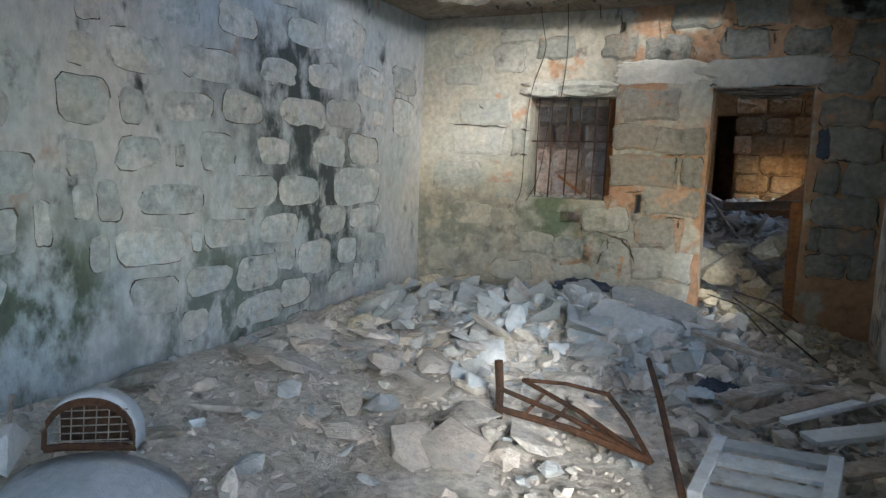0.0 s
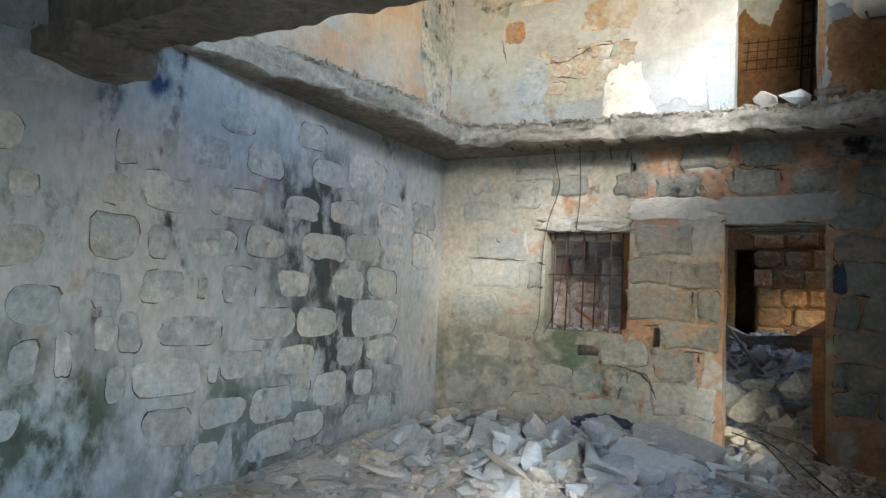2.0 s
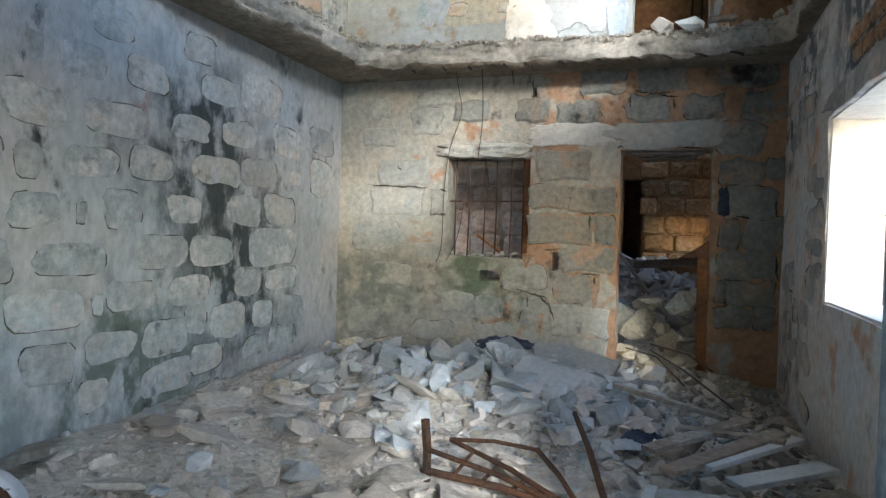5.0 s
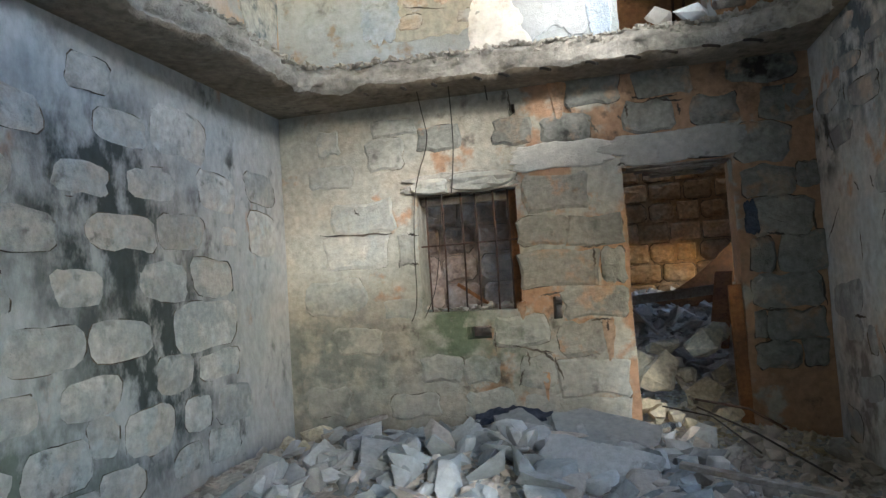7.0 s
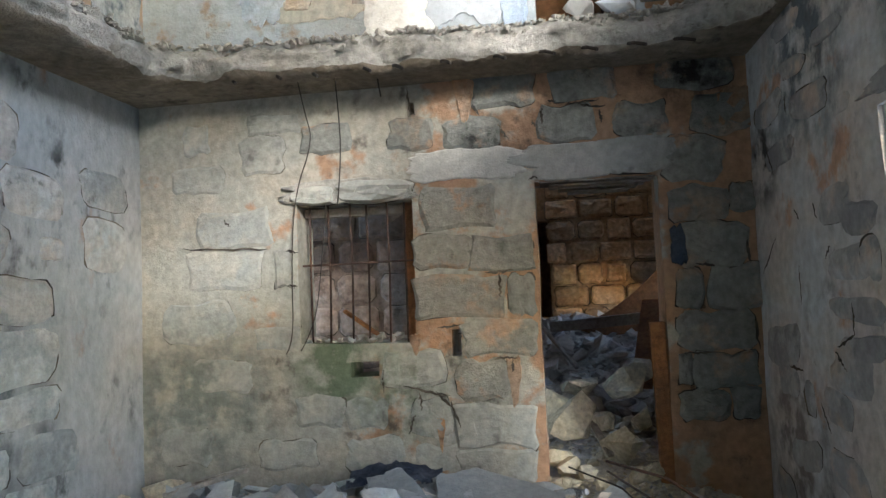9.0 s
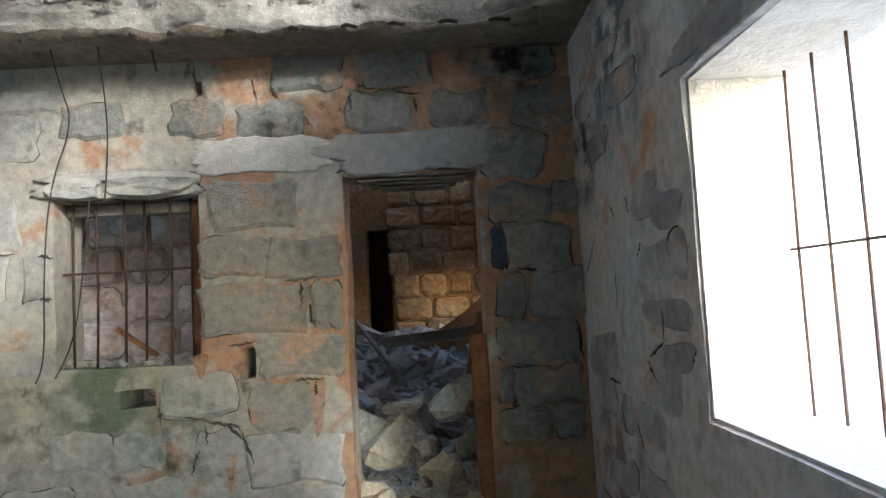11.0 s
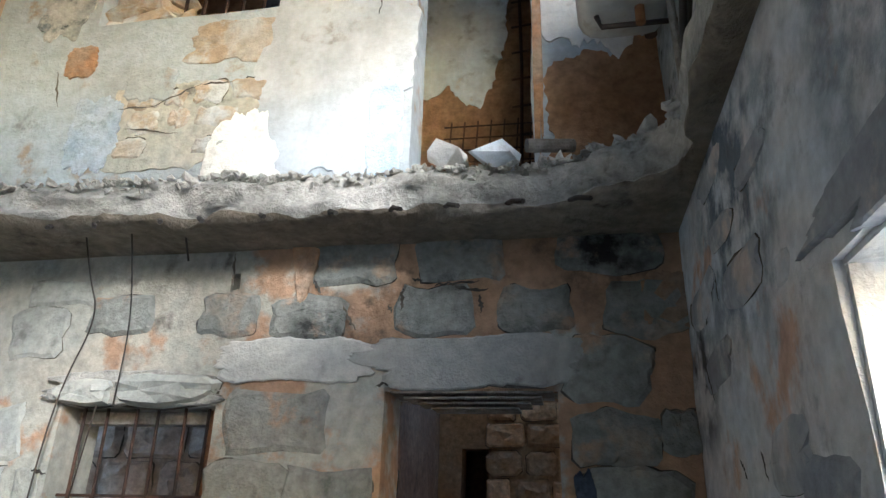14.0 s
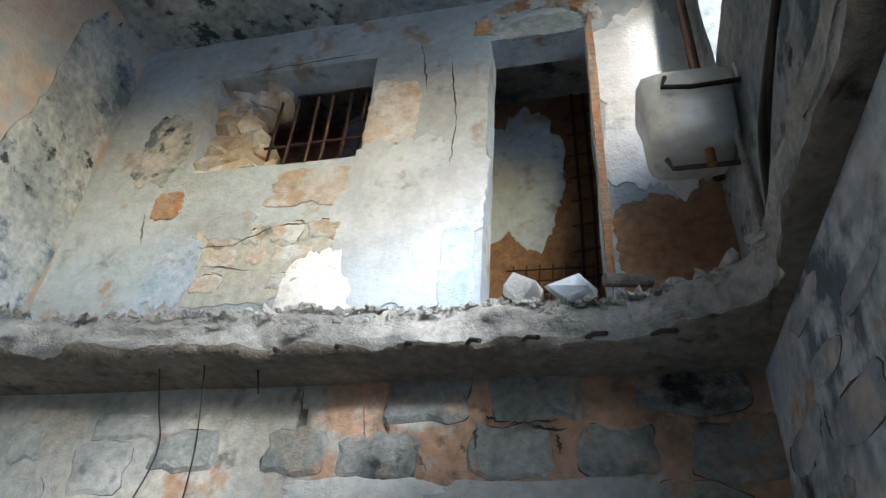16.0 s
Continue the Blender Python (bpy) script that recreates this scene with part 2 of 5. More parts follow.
def part(name, bm, mat, parent=None, label="", smooth=False):
    ob = new(name, mesh_of(name, bm, mat, smooth))
    if parent:
        ob.parent = parent
    if label:
        ob["label"] = label
    return ob


def thing(name, x, y, z, label, category, group="", rz=0.0):
    ob = new(name)
    ob.matrix_basis = pose(x, y, z, 0, 0, rz)
    return tagged(ob, label, category, group)


def box(bm, x0, x1, y0, y1, z0, z1, bevel=0.0):
    r = bmesh.ops.create_cube(bm, size=1, matrix=Matrix.Translation(((x0 + x1) / 2, (y0 + y1) / 2, (z0 + z1) / 2)) @ Matrix.Diagonal((x1 - x0, y1 - y0, z1 - z0, 1)))
    if bevel:
        edges = list({e for v in r["verts"] for e in v.link_edges})
        bmesh.ops.bevel(bm, geom=edges, offset=bevel, segments=2, affect="EDGES", profile=0.6)
    return bm


def rod(bm, pts, r, sides=8):
    """A round bar through the points."""
    rings = []
    pts = [Vector(p) for p in pts]
    for i, p in enumerate(pts):
        d = (pts[min(i + 1, len(pts) - 1)] - pts[max(i - 1, 0)]).normalized()
        a = d.orthogonal().normalized() if abs(d.z) > 0.9 else d.cross(Vector((0, 0, 1))).normalized()
        b = d.cross(a)
        rings.append([bm.verts.new(p + r * (math.cos(k * 2 * math.pi / sides) * a + math.sin(k * 2 * math.pi / sides) * b)) for k in range(sides)])
    for u, v in zip(rings, rings[1:]):
        for k in range(sides):
            bm.faces.new((u[k], u[(k + 1) % sides], v[(k + 1) % sides], v[k]))
    bm.faces.new(rings[0])
    bm.faces.new(rings[-1][::-1])
    return bm


def lumpy(p, k=1.0, f=2.2):
    return k * (noise.noise(p * f) + 0.5 * noise.noise(p * f * 2.7))


def steps(a, b, cuts, size):
    marks = sorted({a, b, *[c for c in cuts if a < c < b]})
    out = []
    for u, v in zip(marks, marks[1:]):
        k = max(1, math.ceil((v - u) / size))
        out += [u + (v - u) * i / k for i in range(k)]
    return out + [b]


def wall(name, mat, axis, at, depth, u0, u1, z0, z1, holes=(), label="", rough=0.012, size=0.1, parent=None):
    """A wall in the plane axis = at, depth thick (its sign: the way it goes), with holes (u0, u1, z0, z1) right through."""
    us = steps(u0, u1, [h[i] for h in holes for i in (0, 1)], size)
    zs = steps(z0, z1, [h[i] for h in holes for i in (2, 3)], size)

    def solid(i, j):
        if not (0 <= i < len(us) - 1 and 0 <= j < len(zs) - 1):
            return False
        u, z = (us[i] + us[i + 1]) / 2, (zs[j] + zs[j + 1]) / 2
        return not any(h[0] < u < h[1] and h[2] < z < h[3] for h in holes)

    bm, seen = bmesh.new(), {}

    def vert(i, j, back):
        key = (i, j, back)
        if key not in seen:
            w = at + (depth if back else 0)
            p = Vector((us[i], w, zs[j])) if axis == "y" else Vector((w, us[i], zs[j]))
            q = Vector((us[i], at, zs[j]))
            inner = 0 < i < len(us) - 1 and 0 < j < len(zs) - 1
            p[1 if axis == "y" else 0] += lumpy(q, rough)
            if inner:
                p[0 if axis == "y" else 1] += lumpy(q + Vector((9, 0, 0)), rough)
                p.z += lumpy(q + Vector((0, 9, 0)), rough)
            seen[key] = bm.verts.new(p)
        return seen[key]

    for i in range(len(us) - 1):
        for j in range(len(zs) - 1):
            if not solid(i, j):
                continue
            for back in (0, 1):
                bm.faces.new([vert(a, b, back) for a, b in ((i, j), (i + 1, j), (i + 1, j + 1), (i, j + 1))])
            for (di, dj), (a, b) in (((-1, 0), ((i, j), (i, j + 1))), ((1, 0), ((i + 1, j), (i + 1, j + 1))), ((0, -1), ((i, j), (i + 1, j))), ((0, 1), ((i, j + 1), (i + 1, j + 1)))):
                if not solid(i + di, j + dj):
                    bm.faces.new((vert(*a, 0), vert(*b, 0), vert(*b, 1), vert(*a, 1)))
    ob = part(name, bm, mat, parent)
    return tagged(ob, label, "wall", kind="structure")


def outline(w, h, power, jag, rng):
    """A squared (power 6 or more) or rounded face, with an uneven edge."""
    ph = [rng.uniform(0, 6.3) for _ in range(3)]
    pts = []
    if power < 6:
        for k in range(18):
            a = 2 * math.pi * (k + 0.5) / 18
            c, s = math.cos(a), math.sin(a)
            f = (abs(c) ** power + abs(s) ** power) ** (-1 / power)
            f *= 1 + jag * (1.6 * math.sin(2 * a + ph[0]) + math.sin(3 * a + ph[1]) + 0.6 * math.sin(5 * a + ph[2]) + rng.uniform(-0.6, 0.6))
            pts.append((c * f * w / 2, s * f * h / 2))
        return pts
    r = min(w, h) * rng.uniform(0.04, 0.22)
    for (sx, sy), (tx, ty) in zip(((1, -1), (1, 1), (-1, 1), (-1, -1)), ((0, 1), (-1, 0), (0, -1), (1, 0))):
        k = 4 if tx == 0 else 6
        L = (h if tx == 0 else w) - 2 * r
        for i in range(k):
            f = r + L * i / (k - 1)
            wob = jag * 0.5 * min(w, h) * (rng.uniform(-1, 1) + math.sin(i * 1.3 + ph[0] + sx))
            x = sx * w / 2 + tx * f - (sx * wob if tx == 0 else 0)
            y = sy * h / 2 + ty * f - (sy * wob if ty == 0 else 0)
            pts.append((x, y))
    return pts


def stone_bm(w, h, proud, power, jag, rng, dirt=0.5):
    """A dressed stone seen face on: outline in x and z, its face towards -y. dirt: how much of its joint is open, its
    shade a dark rim.
    """
    bm = bmesh.new()
    rings = [[], [], []]
    e = min(0.03, 0.16 * min(w, h)) * rng.uniform(0.5, 1.2)
    seed = rng.uniform(0, 50)
    for x, z in outline(w, h, power, jag, rng):
        open_joint = noise.noise(Vector((x * 6, z * 6, seed))) + 0.9 * (dirt - 0.5) > 0
        flare = rng.uniform(0.002, 0.009)
        rings[0].append(bm.verts.new((x + math.copysign(flare, x), -0.005 if open_joint else 0.02, z + math.copysign(flare, z))))
        rings[1].append(bm.verts.new((x, -0.35 * proud if open_joint else 0.004, z)))
        rings[2].append(bm.verts.new((x - math.copysign(min(e, abs(x)), x), -proud * (1 + rng.uniform(-0.25, 0.25)), z - math.copysign(min(e, abs(z)), z))))
    n = len(rings[0])
    for i, (u, v) in enumerate(zip(rings, rings[1:])):
        for k in range(n):
            bm.faces.new((u[k], u[(k + 1) % n], v[(k + 1) % n], v[k])).material_index = 1 - i
    inner = [bm.verts.new((v.co.x * 0.5 + rng.uniform(-0.01, 0.01), -proud * rng.uniform(0.8, 1.5), v.co.z * 0.5)) for v in rings[2][::2]]
    m = len(inner)
    for k in range(m):
        a, b, c = rings[2][2 * k], rings[2][(2 * k + 1) % n], rings[2][(2 * k + 2) % n]
        bm.faces.new((a, b, inner[k]))
        bm.faces.new((b, c, inner[(k + 1) % m], inner[k]))
    bm.faces.new(inner)
    return bm


def set_stone(name, wall_ob, mat, m, w, h, rng, proud=0.012, power=5.0, jag=0.02, dirt=0.5):
    ob = new(name, mesh_of(name, stone_bm(w, h, proud, power, jag, rng, dirt), mat))
    ob.data.materials.append(M_JOINT)
    ob.parent = wall_ob
    ob.matrix_basis = m
    return ob


def chunk_bm(rng, k=14, flat=1.0):
    """An angular broken lump, about 1 across."""
    bm = bmesh.new()
    for _ in range(k):
        d = Vector((rng.gauss(0, 1), rng.gauss(0, 1), rng.gauss(0, 1))).normalized()
        d *= rng.uniform(0.38, 0.55)
        bm.verts.new((d.x, d.y * rng.uniform(0.7, 1), d.z * flat))
    r = bmesh.ops.convex_hull(bm, input=bm.verts)
    bmesh.ops.delete(bm, geom=[g for g in r["geom_interior"] if isinstance(g, bmesh.types.BMVert)], context="VERTS")
    return bm


def ground(x, y):
    """Height of the heaped floor."""
    z = 0.05 + 0.05 * lumpy(Vector((x, y, 0)), 1.0, 1.3) + 0.02 * noise.noise(Vector((x * 6, y * 6, 3)))
    z += 0.26 * math.exp(-(((x - 0.5) / 1.0) ** 2 + ((y - 4.75) / 0.8) ** 2))
    z += 0.12 * math.exp(-(((x + 1.0) / 0.5) ** 2 + ((y - 4.6) / 1.2) ** 2))
    z += 0.14 * math.exp(-(((x - 1.9) / 0.6) ** 2 + ((y - 6.0) / 0.6) ** 2))
    if y > 6.0:
        z += 0.95 * min(1.0, (y - 6.0) / 2.6) ** 1.1
    if y < 1.2:
        z *= 0.6
    return z


# ---- structure ----
def make_floor():
    bm = bmesh.new()
    nx, ny = 56, 150
    x0, x1, y0, y1 = XL - 0.3, XR + 0.2, YN - 0.2, 9.6
    g = [[bm.verts.new((x0 + (x1 - x0) * i / nx, y0 + (y1 - y0) * j / ny, ground(x0 + (x1 - x0) * i / nx, y0 + (y1 - y0) * j / ny))) for i in range(nx + 1)] for j in range(ny + 1)]
    for j in range(ny):
        for i in range(nx):
            bm.faces.new((g[j][i], g[j][i + 1], g[j + 1][i + 1], g[j + 1][i]))
    tagged(part("floor", bm, M_DIRT, smooth=True), "dusty earth floor heaped with broken masonry", "floor", kind="structure")
    bm = bmesh.new()
    for a, b in (((-60, XL - 0.3), (-60, 60)), ((XR + 0.2, 60), (-60, 60)), ((XL - 0.3, XR + 0.2), (-60, YN - 0.2)), ((XL - 0.3, XR + 0.2), (9.6, 60))):
        bm.faces.new([bm.verts.new((x, y, 0.0)) for x, y in ((a[0], b[0]), (a[1], b[0]), (a[1], b[1]), (a[0], b[1]))])
    tagged(part("ground", bm, M_EARTH), "pale dry ground outside the ruin", "ground", kind="structure")


make_floor()
wall_left = wall("wall_west", M_LEFT, "x", XL, -0.4, YN, YB + 0.3, -0.3, ZS + 0.2, [WGAP], label="rubble stone wall smeared with blue-grey render and moss")
wall_back = wall("wall_north", M_BACK, "y", YB, 0.3, XL, XR, -0.3, ZS + 0.2, [DOOR, WIN, (0.79, 0.855, 0.99, 1.16), (0.10, 0.30, 0.86, 0.96), (0.55, 0.60, 2.58, 2.68), (2.345, 2.378, 1.25, 1.46), (2.268, 2.295, 0.73, 0.94), (1.155, 1.175, 1.28, 1.38), (1.14, 1.20, 0.93, 0.975), (2.66, 2.69, 1.27, 1.52)], label="cement block wall with orange clay mortar and missing joints")
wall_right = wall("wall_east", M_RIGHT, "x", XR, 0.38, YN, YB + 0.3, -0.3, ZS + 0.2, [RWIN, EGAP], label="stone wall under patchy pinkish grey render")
wall("wall_south", M_LEFT, "y", YN, -0.3, XL - 0.4, XR + 0.38, -0.3, ZR + 0.3, label="rendered wall closing the room", size=0.5)
wall("wall_upper_north", M_UPPER, "y", YB, 0.25, XL, XR, ZS + 0.2, ZR + 0.3, [UDOOR, UWIN], label="upper wall with peeling pale blue plaster")
wall("wall_upper_west", M_ULEFT, "x", XL + 0.04, -0.44, YN, 9.0, ZS + 0.2, ZR + 0.3, label="upper side wall with stained orange plaster")
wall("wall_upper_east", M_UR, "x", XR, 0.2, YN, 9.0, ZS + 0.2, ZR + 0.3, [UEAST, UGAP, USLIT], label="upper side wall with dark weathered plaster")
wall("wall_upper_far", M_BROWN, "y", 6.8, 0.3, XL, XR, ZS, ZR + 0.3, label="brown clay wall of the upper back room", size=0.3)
# the back rooms below
wall("wall_window_back", M_WBACK, "y", 6.75, 0.3, XL, 0.95, -0.3, ZS + 0.2, label="block wall close behind the barred window")
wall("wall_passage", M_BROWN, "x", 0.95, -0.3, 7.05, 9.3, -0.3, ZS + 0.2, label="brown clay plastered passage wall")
far = wall("wall_far", M_FAR, "y", 9.3, 0.3, 0.65, XR + 0.2, -0.3, ZS + 0.2, [(1.16, 1.42, 1.02, 2.15)], label="sandstone block wall with a narrow dark slot")
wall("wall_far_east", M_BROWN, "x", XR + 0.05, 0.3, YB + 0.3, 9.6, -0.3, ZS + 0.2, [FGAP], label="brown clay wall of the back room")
# unseen box behind the slot, added to keep it dark
wall("wall_slot_side", M_BROWN, "x", 0.9, -0.1, 9.6, 10.0, 0, ZS + 0.2, label="added side wall shutting light out of the slot", size=0.4)
wall("wall_slot_end", M_BROWN, "x", 1.7, 0.1, 9.6, 10.0, 0, ZS + 0.2, label="added end wall shutting light out of the slot", size=0.4)
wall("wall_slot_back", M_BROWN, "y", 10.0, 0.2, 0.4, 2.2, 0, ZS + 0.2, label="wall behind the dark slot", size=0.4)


def plate(name, mat, x0, x1, y0, y1, z0, z1, label, category="ceiling"):
    bm = box(bmesh.new(), x0, x1, y0, y1, z0, z1)
    return tagged(part(name, bm, mat), label, category, kind="structure")


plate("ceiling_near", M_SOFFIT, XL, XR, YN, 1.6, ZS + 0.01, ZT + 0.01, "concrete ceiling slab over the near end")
# unseen lid of the slot's box, added to block the sky
plate("ceiling_slot", M_SOFFIT, 0.4, 2.2, 9.6, 10.2, ZS + 0.2, ZS + 0.3, "added slab keeping light out of the slot")
# stops short of the far wall so sky light reaches it
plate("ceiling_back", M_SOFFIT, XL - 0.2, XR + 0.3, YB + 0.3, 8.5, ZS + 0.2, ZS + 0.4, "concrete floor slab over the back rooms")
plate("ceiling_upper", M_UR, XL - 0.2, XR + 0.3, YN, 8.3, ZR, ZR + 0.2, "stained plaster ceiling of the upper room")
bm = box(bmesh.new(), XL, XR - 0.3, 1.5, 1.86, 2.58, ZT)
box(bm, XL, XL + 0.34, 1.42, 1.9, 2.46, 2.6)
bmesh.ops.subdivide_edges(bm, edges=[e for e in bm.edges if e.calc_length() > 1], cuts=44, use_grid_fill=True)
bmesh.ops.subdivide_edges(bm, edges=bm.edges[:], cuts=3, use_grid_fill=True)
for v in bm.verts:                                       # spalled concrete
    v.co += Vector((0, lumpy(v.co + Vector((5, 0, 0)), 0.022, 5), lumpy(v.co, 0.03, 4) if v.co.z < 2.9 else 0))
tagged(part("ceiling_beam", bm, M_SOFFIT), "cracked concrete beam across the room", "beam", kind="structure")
bm = box(bmesh.new(), 2.44, XR + 0.02, 1.45, 1.95, -0.2, ZT, 0.015)
tagged(part("wall_pier", bm, M_PIER), "blue-grey mottled plaster pier carrying the beam", "pier", kind="structure")


def ledge(name, line, label):
    """Broken slab edge: for each step, the wall point and the outer edge point (x, y)."""
    rng = random.Random(7)
    bm, rings = bmesh.new(), []
    heights = (0.0, 0.0, 0.0, 0.03, 0.055, 0.075, 0.115, 0.14, 0.175, 0.20, 0.215, 0.215)
    reach = (0.0, 0.5, 0.92, 0.98, 1.0, 1.0, 1.01, 1.0, 0.99, 0.95, 0.82, 0.0)
    for k, (wx, wy, ex, ey) in enumerate(line):
        a, out = Vector((wx, wy, ZS)), Vector((ex - wx, ey - wy, 0))
        long = max(out.length, 0.05)
        ring = []
        for i, (h, r) in enumerate(zip(heights, reach)):
            q = Vector((ex * 7, ey * 7, i * 0.8))
            wob = 0.06 * noise.noise(q * 0.5) + 0.05 * noise.noise(q * 0.9 + Vector((3, 0, i * 2.3))) + 0.018 * noise.noise(q * 1.7 + Vector((0, 7, i * 5.1))) + rng.uniform(-0.008, 0.008)
            wob *= min(1.0, long / 0.35)
            edge = 0 < i < 11
            p = a + out * (r + (wob / long if i > 1 and edge else 0))
            p.z += h + (0.035 * noise.noise(q * 0.6 + Vector((5, 5, i * 0.4))) + rng.uniform(-0.006, 0.006) if edge else 0)
            p.z -= 0.05 * r * max(0, noise.noise(Vector((ex * 1.3, ey * 1.3, 2))))
            ring.append(bm.verts.new(p))
        rings.append(ring)
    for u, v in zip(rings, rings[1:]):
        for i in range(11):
            # underside of the lip takes the shade-darkened colour
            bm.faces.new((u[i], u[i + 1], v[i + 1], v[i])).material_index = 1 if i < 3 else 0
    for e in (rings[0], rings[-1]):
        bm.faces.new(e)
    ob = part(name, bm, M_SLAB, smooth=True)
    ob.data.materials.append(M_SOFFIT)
    return tagged(ob, label, "ledge", kind="structure")


def ledge_line():
    out = []
    for k in range(112):                                 # along the left wall
        y = 1.75 + k * 0.032
        e = XL + 0.06 + 0.46 * min(1, max(0, (y - 2.2) / 2.0)) + 0.05 * noise.noise(Vector((0, y * 4, 1)))
        if y < 5.2:
            out.append((XL, y, e, y))
    for k in range(10):                                  # round the corner
        a = k / 9
        out.append((XL, 5.25 + 0.55 * a, XL + 0.54 + 0.12 * a, 5.22 + 0.08 * a))
    for k in range(112):                                 # along the back wall
        x = -0.74 + k * 0.03
        y = 5.32 + 0.12 * min(1, max(0, (x + 0.5) / 1.5)) + 0.03 * noise.noise(Vector((x * 4, 0, 1)))
        y -= 0.35 * max(0, (x - 2.0) / 0.7) ** 2
        if x < 2.6:
            out.append((x, YB, x, y))
    for k in range(10):
        a = k / 9
        out.append((XR, YB - 0.6 * a, 2.61 + 0.03 * a, 5.14 - 0.16 * a))
    for k in range(80):                                  # back along the right wall
        y = 4.95 - k * 0.042
        out.append((XR, y, XR - 0.10 - 0.02 * noise.noise(Vector((3, y * 4, 1))), y))
    return out


ledge("slab_edge", ledge_line(), "jagged edge of the collapsed concrete floor slab")

# ---- loose things: rubble ----
def rock(x, y, size, mat, label, rng, tilt=25, lift=0.25, flat=0.75, group=""):
    ob = part("rubble_rock", chunk_bm(rng, rng.randint(12, 20), flat), mat)
    s = size * Vector((rng.uniform(0.8, 1.25), rng.uniform(0.7, 1.1), rng.uniform(0.7, 1.0)))
    ob.matrix_basis = pose(x, y, ground(x, y) + size * lift * flat, rng.uniform(-tilt, tilt), rng.uniform(-tilt, tilt), rng.uniform(0, 360)) @ Matrix.Diagonal((*s, 1))
    return tagged(ob, label, "rock", group)


def rocks():
    rng = random.Random(21)
    for x, y, s in ((1.86, 6.02, 0.36), (1.50, 5.98, 0.24), (2.02, 6.3, 0.26), (1.52, 6.3, 0.42), (1.42, 6.08, 0.26), (1.74, 6.32, 0.3), (1.62, 5.86, 0.18),
                    (1.95, 6.55, 0.42), (1.6, 6.62, 0.4), (1.38, 6.45, 0.36), (2.05, 5.85, 0.16), (1.48, 5.68, 0.16), (1.7, 5.62, 0.14), (1.9, 5.66, 0.18), (2.1, 6.75, 0.3)):
        ob = rock(x, y, s, M_YROCK, "yellowish limestone block lying in the doorway", rng, group="stones in the doorway", tilt=40, lift=0.55)
        ob.location.z += 0.35 * max(0, y - 6.0)
    for x, y, s in ((-1.05, 5.45, 0.30), (-1.2, 5.2, 0.22), (-0.78, 3.75, 0.22), (-0.95, 4.9, 0.26)):
        rock(x, y, s, M_YROCK, "pale rounded limestone at the foot of the wall", rng, group="pale stones by the wall")
    for k in range(120):
        x, y = rng.uniform(-0.9, 1.8), rng.uniform(3.6, 5.5)
        rock(x, y, rng.uniform(0.13, 0.38), rng.choice((M_BLUEROCK, M_BLUEROCK, M_ROCK)), "flat grey slab of broken concrete on the heap", rng, group="flat slabs on the heap", flat=0.26, tilt=36, lift=0.75)
    for k in range(26):
        x, y = rng.uniform(-1.2, 1.3), rng.uniform(1.5, 3.7)
        rock(x, y, rng.uniform(0.22, 0.5), rng.choice((M_DIRT, M_ROCK, M_DIRT)), "flat dusty slab bedded in the dirt", rng, group="flat slabs in the dirt", flat=0.24, tilt=16, lift=0.5)
    pile("heap_lumps", 200, (-0.9, 1.6), (3.8, 5.5), (0.08, 0.28), M_BLUEROCK, "grey broken concrete lumps on the heap", rng)
    pile("floor_lumps", 130, (1.3, 2.62), (3.0, 5.6), (0.06, 0.2), M_ROCK, "dusty broken masonry lumps on the floor", rng)
    pile("heap_pebbles", 260, (-1.2, 1.8), (3.3, 5.6), (0.05, 0.13), M_ROCK, "small pale rubble between the slabs", rng)
    for k in range(90):
        x, y = rng.uniform(-1.25, 1.6), rng.uniform(1.4, 4.0)
        rock(x, y, rng.uniform(0.08, 0.24), rng.choice((M_ROCK, M_ROCK, M_DIRT, M_BLUEROCK)), "dusty tan stone half buried in dirt", rng, group="stones in the dirt", lift=0.35, flat=0.55, tilt=40)


def pile(name, count, xs, ys, sizes, mat, label, rng):
    """Loose lumps too many to count, one mesh."""
    verts, faces = [], []
    for _ in range(count):
        x, y, size = rng.uniform(*xs), rng.uniform(*ys), rng.uniform(*sizes)
        bm = chunk_bm(rng, rng.randint(11, 17), 0.55)
        bm.verts.index_update()
        m = pose(x, y, ground(x, y) + 0.28 * size, rng.uniform(-50, 50), rng.uniform(-50, 50), rng.uniform(0, 360)) @ Matrix.Diagonal((size * rng.uniform(0.9, 1.4), size, size, 1))
        k = len(verts)
        verts += [m @ v.co for v in bm.verts]
        faces += [[v.index + k for v in f.verts] for f in bm.faces]
        bm.free()
    me = bpy.data.meshes.new(name)
    me.from_pydata(verts, [], faces)
    me.materials.append(mat)
    tagged(new(name, me), label, "rubble", kind="stuff")


rocks()


